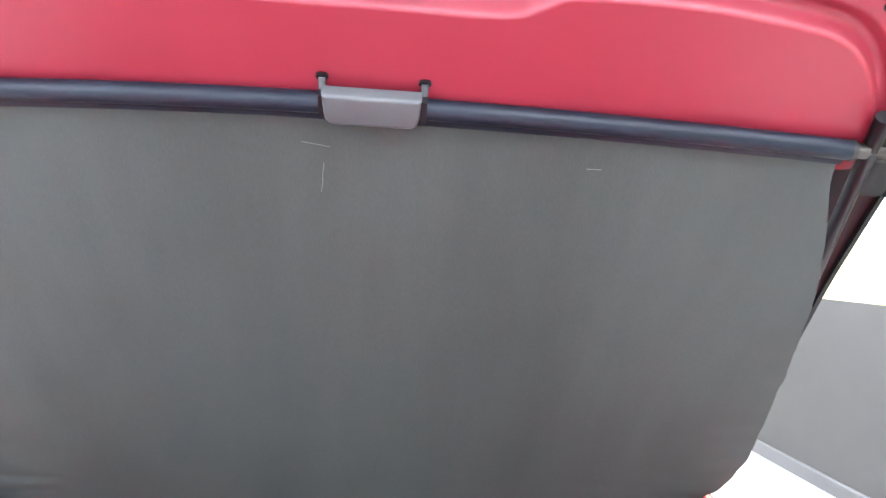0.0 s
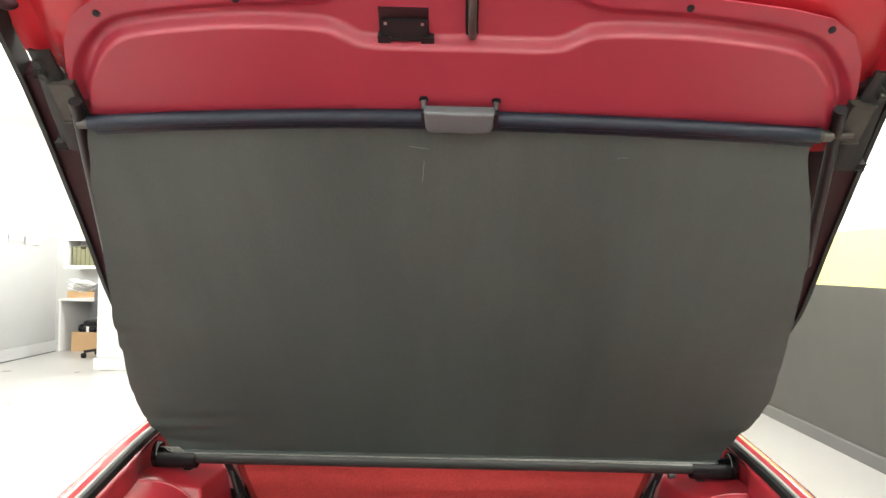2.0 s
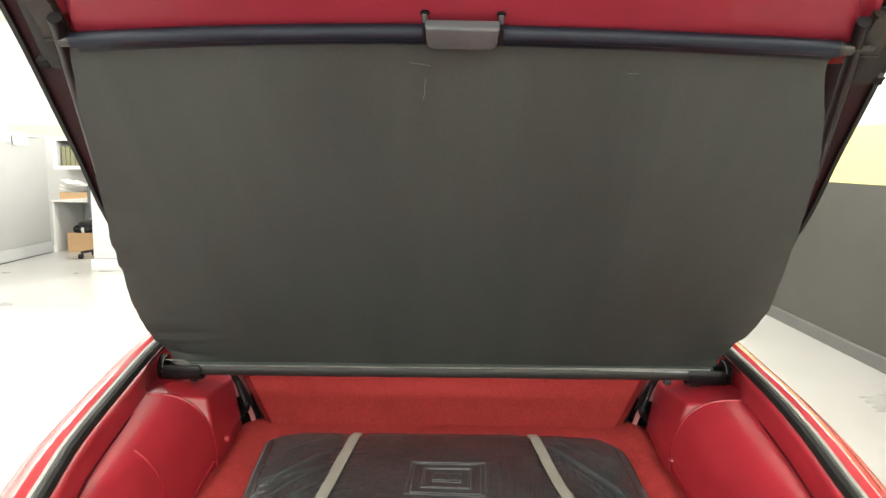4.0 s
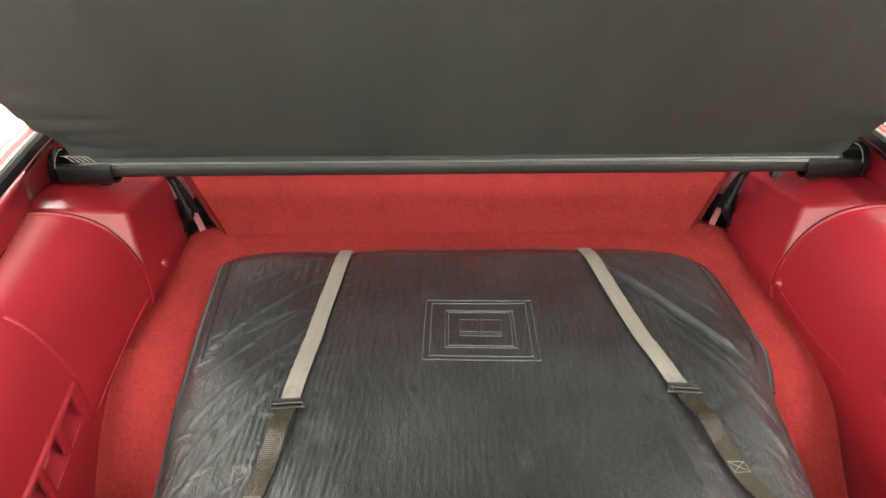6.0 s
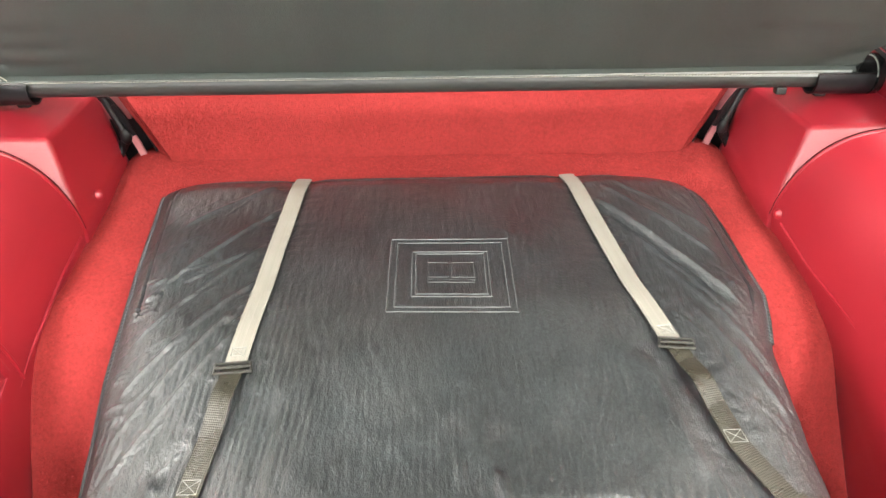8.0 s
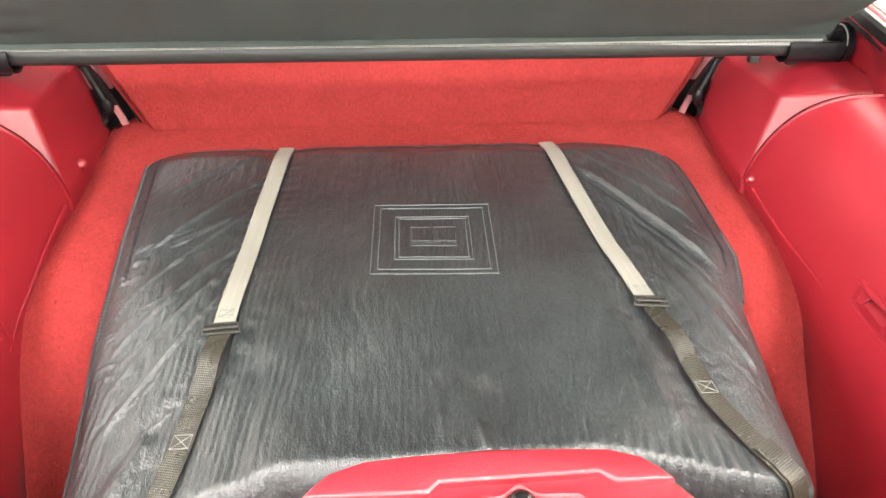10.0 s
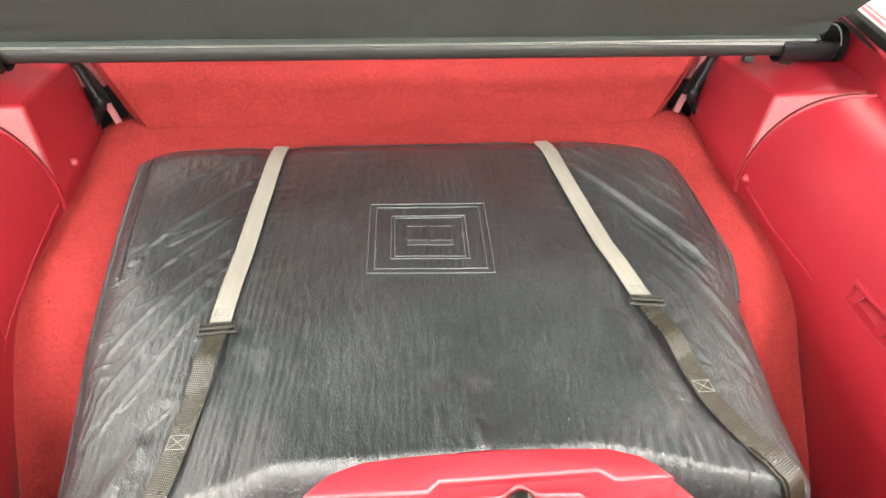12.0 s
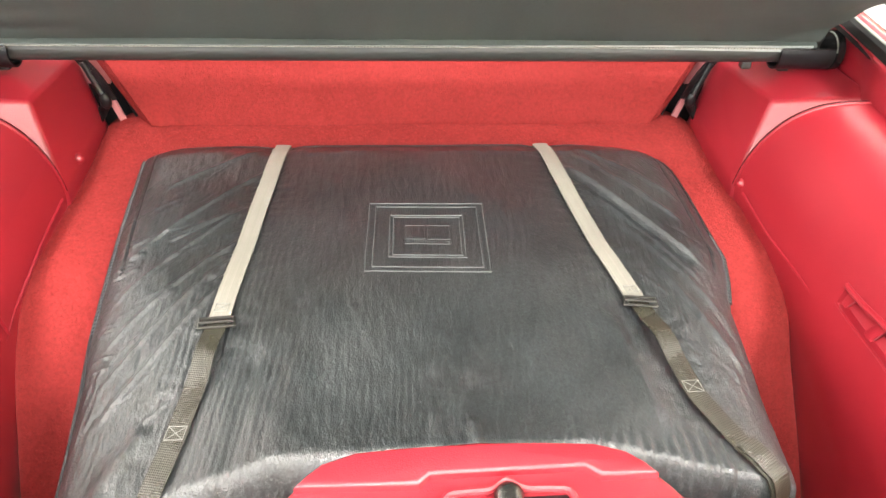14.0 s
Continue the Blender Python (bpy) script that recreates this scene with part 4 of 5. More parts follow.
def cloth():
    rows = []
    n, m = 120, 90
    for j in range(m + 1):
        t = j / m
        row = []
        for i in range(n + 1):
            q = 2 * i / n - 1
            left = table(t, [(0, 0.533), (0.06, 0.545), (0.13, 0.560), (0.26, 0.578), (0.48, 0.612), (0.75, 0.640), (0.87, 0.642), (0.93, 0.632), (1, 0.612)])
            right = table(t, [(0, 0.520), (0.04, 0.524), (0.12, 0.552), (0.26, 0.592), (0.48, 0.626), (0.75, 0.655), (0.86, 0.640), (0.93, 0.628), (1, 0.612)])
            mid = HC * (1 - t)
            x = mid * 0.6 + (q * right if q > 0 else q * left) * (1 + 0.0022 * step(abs(q), 0.85, 1.0) * (noise.noise((t * 22, q, 1.3)) + 0.8 * noise.noise((t * 60, q, 7.3))))
            top = hatch_at(q * 0.525, bar_v(q * 0.525) - 0.012, 0.006)
            low = Vector((x, RY - 0.006, RZ + 0.0165))
            y, z = top.y + (low.y - top.y) * t, top.z + (low.z - top.z) * t
            e = abs(q)
            edge = step(e, 0.80, 1.0)
            fold = -0.014 * math.sin(math.pi * t) * (1 - e * e)
            fold += edge * edge * (0.006 if q < 0 else 0.003) * noise.noise((t * 20, q * 2.5, 3.7)) * step(t, 0.12, 0.5)
            fold += edge * (0.0026 if q < 0 else 0.0008) * math.sin(t * 66 + 5 * noise.noise((t * 6, q, 3)) + e * 9 + (0 if q < 0 else 2)) * step(t, 0.10, 0.6)
            fold += edge * edge * 0.012 * step(t, 0.80, 1.0) * (1 - step(t, 0.97, 1.0))
            if q > 0.45:
                for k, (tc, w) in enumerate(((0.90, 0.010), (0.93, 0.008), (0.84, 0.012))):
                    fold -= 0.0011 * step(q, 0.5, 0.75) * (1 - step(q, 0.86, 0.97)) * math.exp(-((t - tc - 0.05 * (q - 0.7)) / w) ** 2)
            if q < -0.6:
                for tc, w in ((0.965, 0.008), (0.91, 0.012), (0.86, 0.012)):
                    fold += 0.0035 * step(-q, 0.62, 0.9) * math.exp(-((t - tc + 0.10 * (q + 0.8)) / w) ** 2)
            fold += 0.0016 * noise.noise((x * 5, t * 3, 0)) + 0.0006 * noise.noise((x * 22, t * 9, 4))
            row.append(Vector((x, y, z)) + fold * Vector((0, 0.72, 0.69)))
        rows.append(row)
    c = part("cloth", sheet(rows, 0.0012, (0, 0.72, 0.69)), SHADE, shade, "taut charcoal vinyl-coated cloth with faint scuffs")
    scuffs = [((-0.044, 0.045), (-0.014, 0.050)), ((-0.022, 0.074), (-0.025, 0.118)), ((0.262, 0.055), (0.278, 0.054))]
    for (u0, t0), (u1, t1) in scuffs:
        line = []
        for k in range(7):
            u, t = u0 + (u1 - u0) * k / 6, t0 + (t1 - t0) * k / 6
            top, low = hatch_at(u - HC, bar_v(u) - 0.012, 0.006), Vector((u, RY - 0.006, RZ + 0.0165))
            fold = -0.014 * math.sin(math.pi * t) * (1 - (u / 0.55) ** 2)
            line.append(Vector((u + 0.0006 * math.sin(k * 2), top.y + (low.y - top.y) * t, top.z + (low.z - top.z) * t)) + fold * Vector((0, 0.72, 0.69)) - 0.0040 * Vector((0, 0.72, 0.69)))
        part("scuff", sweep(line, [(-0.0004, -0.0003), (0.0004, -0.0003), (0.0004, 0.0003), (-0.0004, 0.0003)], side=(0, 0, 1) if abs(u1 - u0) > 0.01 else (1, 0, 0)), SCUFF, c, "faint scratch in the cloth")


cloth()
us = [-0.534 + 1.046 * k / 40 for k in range(41)]
part("bar", tube([hatch_at(u, bar_v(u), 0.012) for u in us], 0.0112, 14), BAR_BLUE, shade, "blue-black pull bar along the shade's top hem")
part("bar_sleeve", sweep([hatch_at(u, bar_v(u) - 0.017, 0.006) for u in us], [(-0.0015, -0.008), (0.0025, -0.007), (0.004, 0.010), (-0.0015, 0.012)], side=(0, -0.65, -0.76)), BAR_BLUE, shade, "dark sleeve under the bar")
grip = [(-0.049, 0.0385), (-0.0475, 0.016)] + [(-0.0365 - 0.0105 * math.cos(a), 0.0125 - 0.0105 * math.sin(a)) for a in np.linspace(0.1, 1.5, 6)]
grip += [(-u, v) for u, v in grip[::-1]]
bm = bmesh.new()
face = bm.faces.new([bm.verts.new(hatch_at(u - 0.001, v, 0.012)) for u, v in grip])
crown = [v for v in bmesh.ops.extrude_face_region(bm, geom=[face])["geom"] if isinstance(v, bmesh.types.BMVert)]
out = hatch_at(0, 0.02, 1.0) - hatch_at(0, 0.02, 0.0)
for v in crown:
    v.co += out * 0.017
bmesh.ops.bevel(bm, geom=[e for e in bm.edges if all(v in crown for v in e.verts)], offset=0.005, segments=4, affect="EDGES", profile=0.5)
bmesh.ops.recalc_face_normals(bm, faces=list(bm.faces))
handle = part("handle", bm, HANDLE, shade, "grey plastic grip in the middle of the bar")
for s in (-1, 1):
    part("grip_cheek", sweep([hatch_at(s * 0.0505, 0.034, 0.014), hatch_at(s * 0.0505, 0.010, 0.016)], [(-0.003, -0.010), (0.003, -0.010), (0.003, 0.010), (-0.003, 0.010)], side=(1, 0, 0)), BLACK, handle)
    hook = part("hook", tube([hatch_at(s * 0.0505, 0.020, 0.014), hatch_at(s * 0.0505, 0.044, 0.007)], 0.0035, 8), HANDLE, shade, "small hook holding the bar to the hatch")
    part("hook_hole", sweep([hatch_at(s * 0.0505, 0.044, 0.002), hatch_at(s * 0.0505, 0.044, 0.0062)], ring(0.0065, 14, 1.0, 0.6), side=(1, 0, 0)), BLACK, hook)
    # end fittings of the bar
    end = -0.534 if s < 0 else 0.512
    boot = part("bar_end", tube([hatch_at(end, bar_v(end), 0.012), hatch_at(end + s * 0.016, bar_v(end), 0.012)], 0.0085, 14), DARK_STEEL, shade, "worn steel end of the bar")
    if s > 0:
        part("collar", tube([hatch_at(end - 0.004, bar_v(end), 0.012), hatch_at(end + 0.001, bar_v(end), 0.012)], 0.0115, 14), BRACKET, boot)
    part("pin", tube([hatch_at(end + s * 0.010, bar_v(end), 0.012), hatch_at(s * 0.558, 0.004, 0.010)], 0.0048, 8), BRACKET, boot)
# the roller at the bottom
part("roller_tube", tube([(-0.60, RY, RZ), (0.60, RY, RZ)], 0.0165, 20), TUBE, shade, "dark grey roller tube")
arc = [radians(a) for a in (96, 108, 120, 132, 142)]
rows = [[(-0.606 + 1.212 * k / 40, RY + 0.0183 * math.cos(a), RZ + 0.0183 * math.sin(a)) for k in range(41)] for a in arc]
part("cloth_end", sheet(rows, 0.0012, (0, 0.5, -0.86)), SHADE, shade, "end of the cloth wrapped on the roller")
rows = [[(-0.598 + 1.196 * k / 40, RY - 0.0172 - 0.0002 * q, RZ + 0.0112 + (0.0011 + 0.0022 * step(k / 40, 0.45, 0.9)) * q) for k in range(41)] for q in (0, 1)]
part("hem_strip", sheet(rows, 0.0006, (0, 0.84, -0.54)), HEM, shade, "pale hem along the roller")
bm = bmesh.new()
for k in range(260):
    x = -0.594 + 1.188 * k / 259
    box(bm, (x - 0.0017, RY - 0.0182, RZ + 0.0098), (x + 0.0017, RY - 0.0174, RZ + 0.0104))
tagged(part("hem_stitching", bm, THREAD, shade, "row of fine pale stitches", False), kind="stuff")
rows = [[(0.30 + 0.31 * k / 12, RY - 0.0186 - 0.001 * q, RZ + 0.0095 - 0.0045 * q * k / 12) for k in range(13)] for q in (0, 1)]
part("loose_hem", sheet(rows, 0.0008, (0, 1, 0)), HEM, shade, "loosened end of the hem")
for s in (-1, 1):
    prof = [(0.0245 * math.cos(a), 0.0245 * math.sin(a)) for a in np.linspace(radians(150), radians(408), 22)]
    prof += [(0.0215 * math.cos(a), 0.0215 * math.sin(a)) for a in np.linspace(radians(408), radians(150), 22)]
    housing = part("end_housing", sweep([(s * 0.549, RY, RZ - 0.002), (s * 0.638, RY, RZ - 0.002)], prof, side=(0, 1, 0)), BLACK, shade, "black half-open plastic roller housing")
    bm = sweep([(s * 0.633, RY, RZ + 0.002), (s * 0.643, RY, RZ + 0.002)], ring(0.0295, 28), side=(0, 1, 0))
    bmesh.ops.bevel(bm, geom=[e for e in bm.edges if e.calc_face_angle(0) > 1.0], offset=0.004, segments=3, affect="EDGES")
    part("end_cap", bm, CAP, housing, "round glossy black end cap")
    lip = [(s * 0.6325, RY + 0.0262 * math.cos(a), RZ + 0.002 + 0.0262 * math.sin(a)) for a in np.linspace(radians(70), radians(170), 16)]
    part("cap_ring", tube(lip, 0.0011, 8), GREY_SEAL, housing, "pale inner edge of the cap")
    part("housing_edge", tube([(s * 0.550, RY - 0.0208, RZ + 0.0102), (s * 0.632, RY - 0.0208, RZ + 0.0102)], 0.0013, 8), CAP, housing)
part("stop_tab", boxes(((0.500, RY - 0.010, RZ - 0.026), (0.516, RY + 0.004, RZ - 0.014)), bevel=0.003), TUBE, shade, "small grey stop under the roller")
for k in range(5):
    x = -0.632 + 0.008 * k
    part("thread", tube(smooth_path([(x, RY - 0.004, RZ + 0.019), (x + 0.012, RY - 0.012, RZ + 0.021), (x + 0.027, RY - 0.018, RZ + 0.014)], 4), 0.0008, 5), THREAD, shade, "loose white thread ends")

# ---- roof-panel storage bag ----
bag = empty("storage_bag", "black leatherette storage bag with two webbing straps on the load floor", "bag")
BAG_Y0, BAG_Y1 = 0.905, 1.528


def bag_left(y):
    return table(y, [(0.905, -0.349), (0.94, -0.351), (1.085, -0.356), (1.243, -0.370), (1.40, -0.386), (1.50, -0.394), (1.515, -0.394), (1.523, -0.391), (1.528, -0.384)])


def bag_right(y):
    return table(y, [(0.905, 0.334), (0.93, 0.339), (1.034, 0.350), (1.157, 0.364), (1.205, 0.380), (1.25, 0.392), (1.40, 0.396), (1.47, 0.394), (1.50, 0.388), (1.520, 0.368), (1.528, 0.335)])


def strap_x(s, y):
    if s < 0:
        return table(y, [(0.88, -0.268), (0.931, -0.257), (0.994, -0.243), (1.061, -0.230), (1.128, -0.220), (1.256, -0.208), (1.53, -0.189)])
    return table(y, [(0.88, 0.338), (0.90, 0.327), (0.925, 0.313), (0.96, 0.292), (1.016, 0.268), (1.095, 0.253), (1.150, 0.242), (1.248, 0.223), (1.53, 0.199)])


def crease(x, y, x0, y0, x1, y1, width):
    """How near a place lies to a fold line, 1 on it."""
    dx, dy = x1 - x0, y1 - y0
    ln = math.hypot(dx, dy)
    t = ((x - x0) * dx + (y - y0) * dy) / (ln * ln)
    d = ((x - x0) * dy - (y - y0) * dx) / ln
    return math.exp(-(d / width) ** 2) * step(t, -0.05, 0.15) * (1 - step(t, 0.85, 1.05))


FOLDS = [(-0.205, 1.44, -0.345, 1.245, 0.0028, 0.0034), (-0.215, 1.35, -0.345, 1.17, 0.0026, 0.0028), (-0.215, 1.28, -0.335, 1.11, 0.0034, 0.0030), (-0.215, 1.50, -0.33, 1.40, 0.005, 0.0024), (-0.22, 1.24, -0.33, 1.06, 0.003, 0.0024), (-0.225, 1.19, -0.325, 1.02, 0.003, 0.0024), (-0.235, 1.33, -0.30, 1.27, 0.002, -0.0018),
         (0.222, 1.448, 0.347, 1.212, 0.0030, 0.0062), (0.218, 1.432, 0.340, 1.205, 0.0032, -0.0024), (0.25, 1.36, 0.335, 1.18, 0.005, 0.0030), (0.27, 1.29, 0.345, 1.13, 0.005, 0.003), (0.285, 1.21, 0.34, 1.05, 0.005, 0.003), (0.24, 1.48, 0.355, 1.30, 0.004, 0.003), (0.25, 1.50, 0.37, 1.36, 0.004, 0.0025),
         (0.038, 1.00, 0.046, 0.925, 0.006, 0.005), (-0.175, 1.10, -0.190, 0.92, 0.010, -0.004), (-0.13, 1.10, -0.15, 0.95, 0.012, 0.003),
         (-0.275, 1.02, -0.315, 0.92, 0.010, 0.007), (-0.25, 1.05, -0.30, 0.99, 0.010, -0.003), (0.20, 1.14, 0.225, 0.98, 0.010, 0.005), (-0.352, 1.275, -0.322, 1.284, 0.0035, 0.0016), (-0.351, 1.250, -0.325, 1.257, 0.0035, 0.0018), (-0.351, 1.222, -0.325, 1.230, 0.0035, 0.0018), (-0.349, 1.192, -0.325, 1.199, 0.0035, 0.0016)]


DENTS = [(0.006, 1.051, 0.006, 0.014, 0.0010), (0.042, 1.045, 0.007, 0.011, 0.0010), (-0.135, 1.155, 0.010, 0.008, 0.0006), (0.212, 1.131, 0.012, 0.010, 0.0012), (0.003, 1.000, 0.005, 0.024, -0.0030), (0.022, 1.030, 0.005, 0.02, -0.0014)]


def fine_folds():
    """Thin scattered creases: slanting ones on both flaps, short ones beside the straps and along the left edge."""
    rnd = random.Random(11)
    out = []
    for k in range(34):
        y = rnd.uniform(1.02, 1.47)
        x = rnd.uniform(-0.335, -0.235)
        n = rnd.uniform(0.03, 0.085)
        a = radians(rnd.uniform(205, 240))
        out.append((x, y, x + n * math.cos(a), y + n * math.sin(a), rnd.uniform(0.0012, 0.0026), rnd.choice((1, 1, -1)) * rnd.uniform(0.0004, 0.0012)))
    for k in range(26):
        y = rnd.uniform(1.05, 1.48)
        x = rnd.uniform(0.25, 0.34)
        n = rnd.uniform(0.03, 0.08)
        a = radians(rnd.uniform(290, 312))
        out.append((x, y, x + n * math.cos(a), y + n * math.sin(a), rnd.uniform(0.0012, 0.0026), rnd.choice((1, 1, -1)) * rnd.uniform(0.0004, 0.0011)))
    for k in range(60):
        s = rnd.choice((-1, 1))
        y = rnd.uniform(1.06, 1.46)
        side = rnd.choice((-1, 1))
        x = strap_x(s, y) + side * 0.013
        n = rnd.uniform(0.010, 0.030)
        a = radians(rnd.uniform(250, 285) if side * s < 0 else rnd.uniform(215, 250) if s < 0 else rnd.uniform(290, 325))
        out.append((x, y, x + n * math.cos(a), y + n * math.sin(a), rnd.uniform(0.0014, 0.0022), rnd.choice((1, -1)) * rnd.uniform(0.0004, 0.0011)))
    for k in range(16):
        y = rnd.uniform(1.06, 1.34)
        x = bag_left(y) + 0.024
        out.append((x - 0.014, y, x + rnd.uniform(0.0, 0.014), y + rnd.uniform(-0.004, 0.006), 0.0022, rnd.uniform(0.0008, 0.0020)))
    return out


FINE_FOLDS = fine_folds()


def bag_z(x, y):
    """Height of the bag's top."""
    l, r = bag_left(y), bag_right(y)
    q = min((x - l), (r - x))
    z = 0.719 + 0.029 * (1 - math.exp(-max(q, 0) / (0.030 - 0.018 * step(1.20 - y, 0.0, 0.20) * (x < 0))))
    z -= 0.011 * step(y, 1.485, 1.53) * (1 - math.exp(-max(q, 0) / 0.03))
    z += 0.004 - 0.016 * step(1.22 - y, 0.0, 0.24) - 0.036 * step(1.18 - y, 0.0, 0.26) * step(-x, 0.08, 0.35)
    z -= 0.13 * step(0.972 - 0.030 * step(-x, 0.12, 0.30) - 0.042 * step(x, 0.12, 0.30) - y, 0.0, 0.085 - 0.038 * step(x, 0.08, 0.26)) ** 1.2
    z -= 0.0030 * math.exp(-((q - 0.022) / 0.0022) ** 2) * step(y, 1.20, 1.24)
    for x0, y0, x1, y1, w, d in FOLDS:
        if abs(x - (x0 + x1) / 2) < 0.14 and min(y0, y1) - 0.06 < y < max(y0, y1) + 0.06:
            z += d * crease(x, y, x0, y0, x1, y1, w)
    for a, b, wide, long, deep in DENTS:
        if abs(x - a) < 0.05 and abs(y - b) < 0.06:
            z -= deep * math.exp(-((x - a) / wide) ** 2 - ((y - b) / long) ** 2)
    calm = 1 - 0.75 * (1 - step(max(abs(x - 0.011), abs(y - 1.278)), 0.070, 0.095)) - 0.8 * step(y, 1.485, 1.525)
    for s in (-1, 1):
        d = abs(x - strap_x(s, y))
        z -= 0.0045 * math.exp(-(d / 0.022) ** 2)
        z += 0.0012 * noise.noise((x * 12, y * 75, 4 + s)) * math.exp(-((d - 0.024) / 0.016) ** 2)
    for x0, y0, x1, y1, w, d in FINE_FOLDS:
        if min(x0, x1) - 0.012 < x < max(x0, x1) + 0.012 and min(y0, y1) - 0.012 < y < max(y0, y1) + 0.012:
            z += d * crease(x, y, x0, y0, x1, y1, w)
    low = 1 - step(y, 1.12, 1.36)
    z += 0.00038 * math.sin(x * 800 - y * 80 + 7 * noise.noise((x * 9, y * 5, 0))) * low * step(noise.noise((x * 7, y * 5, 3)), -0.15, 0.35)
    z += 0.0011 * math.sin(x * 540) * step(0.985 - y, 0.0, 0.03) * step(x, 0.05, 0.12) * (1 - step(x, 0.26, 0.3))
    z += calm * (0.004 * noise.noise((x * 8, y * 8, 2)) + 0.0013 * noise.noise((x * 34, y * 14, 7)) + 0.0008 * noise.noise((x * 110, y * 40, 1)) + 0.0004 * noise.noise((x * 240, y * 70, 5)))
    return z


def bag_body():
    rows = []
    n, m = 560, 440
    for j in range(m + 1):
        y = BAG_Y0 + (BAG_Y1 - BAG_Y0) * j / m
        l, r = bag_left(y), bag_right(y)
        row = [Vector((l + (r - l) * i / n, y, 0)) for i in range(n + 1)]
        for p in row:
            p.z = max(bag_z(p.x, p.y), 0.618)
        rows.append(row)
    bm = bmesh.new()
    grid = [[bm.verts.new(p) for p in row] for row in rows]
    for a, b in zip(grid, grid[1:]):
        for i in range(n):
            bm.faces.new((a[i], a[i + 1], b[i + 1], b[i]))
    # sides and bottom
    rim = [v for v in grid[0]] + [row[-1] for row in grid[1:]] + grid[-1][-2::-1] + [row[0] for row in grid[-2:0:-1]]
    low = [bm.verts.new((v.co.x * 0.985, 1.22 + (v.co.y - 1.22) * 0.985, min(v.co.z, 0.7135) - (0.001 if v.co.y > 0.95 else 0.0))) for v in rim]
    k = len(rim)
    for i in range(k):
        bm.faces.new((rim[i], rim[(i + 1) % k], low[(i + 1) % k], low[i]))
    bm.faces.new(low)
    body = part("bag_body", bm, LEATHER, bag, "creased black leatherette with worn grain")
    # stitched binding along both long edges
    for side in (bag_left, bag_right):
        s = -1 if side is bag_left else 1
        ys = [0.95 + 0.0115 * i for i in range(50)] if s < 0 else [1.17 + 0.0115 * i for i in range(31)]
        part("binding", tube([(side(y) - s * 0.0005, y, bag_z(side(y), y) + 0.0003) for y in ys], 0.0027, 8), PIPING, bag, "black stitched binding")
        part("seam_line", tube([(side(y) - s * 0.022, y, bag_z(side(y) - s * 0.022, y) - 0.0002) for y in ys if y > 1.22], 0.0011, 6), PIPING, bag)
        for i in range(0, len(ys) - 1):
            for f in (0.0, 0.5):
                y = ys[i] + (ys[i + 1] - ys[i]) * f
                if (s > 0 and y > 1.30) or y < 1.14:
                    continue
                p = Vector((side(y) + s * 0.0012, y, bag_z(side(y), y) + 0.0018))
                q = Vector((side(y) - s * 0.005, y + 0.002, bag_z(side(y) - s * 0.005, y) + 0.0012))
                part("stitch", tube([p, q], 0.0005, 4), HANDLE, body)
    path = [(x, BAG_Y1 - 0.001 - 0.004 * (abs(x) / 0.36) ** 6, bag_z(x, BAG_Y1) - 0.0012) for x in np.linspace(-0.376, 0.332, 40)]
    part("back_binding", tube(path, 0.0022, 8), PIPING, bag)
    return body


body = bag_body()


def ribbon(points, width, mat, parent, name, label="", lift=0.001, thick=0.0016, lean=0.0):
    """A flat band laid along points, with its own weave direction."""
    bm = bmesh.new()
    uv = bm.loops.layers.uv.new("UVMap")
    rows, dist, total = [], [], 0.0
    for i, p in enumerate(points):
        ahead = (points[min(i + 1, len(points) - 1)] - points[max(i - 1, 0)]).normalized()
        across = ahead.cross(Vector((lean, 0, 1))).normalized()
        up = across.cross(ahead).normalized()
        if i:
            total += (p - points[i - 1]).length
        dist.append(total)
        rows.append([p + across * (width * (k / 4 - 0.5)) + up * (lift + 0.0006 * (1 - (k / 2 - 1) ** 2)) for k in range(5)])
    grid = [[bm.verts.new(p) for p in row] for row in rows]
    for j in range(len(rows) - 1):
        for k in range(4):
            f = bm.faces.new((grid[j][k], grid[j][k + 1], grid[j + 1][k + 1], grid[j + 1][k]))
            for loop, (a, b) in zip(f.loops, ((k / 4, dist[j]), ((k + 1) / 4, dist[j]), ((k + 1) / 4, dist[j + 1]), (k / 4, dist[j + 1]))):
                loop[uv].uv = (a, b)
    bmesh.ops.recalc_face_normals(bm, faces=bm.faces)
    bmesh.ops.solidify(bm, geom=list(bm.faces), thickness=thick)
    return part(name, bm, mat, parent, label)


def strap_point(s, y, up=0.0):
    x = strap_x(s, y)
    z = sum(bag_z(strap_x(s, y + d), y + d) for d in (-0.016, -0.008, 0.0, 0.008, 0.016)) / 5
    return Vector((x, y, max(z, bag_z(x, y) - 0.002, 0.62) + 0.0048 + up))


def stitch_box(s, y, parent, size=0.0085):
    for a, b in (((-1, -1), (1, -1)), ((1, -1), (1, 1)), ((1, 1), (-1, 1)), ((-1, 1), (-1, -1)), ((-1, -1), (1, 1)), ((1, -1), (-1, 1))):
        pts = []
        for k in range(4):
            t = k / 3
            p = strap_point(s, y + size * 0.8 * (a[1] + (b[1] - a[1]) * t))
            pts.append(p + Vector((size * (a[0] + (b[0] - a[0]) * t), 0, 0.0028)))
        part("cross_stitch", tube(pts, 0.0004, 4), GREY_SEAL, parent)


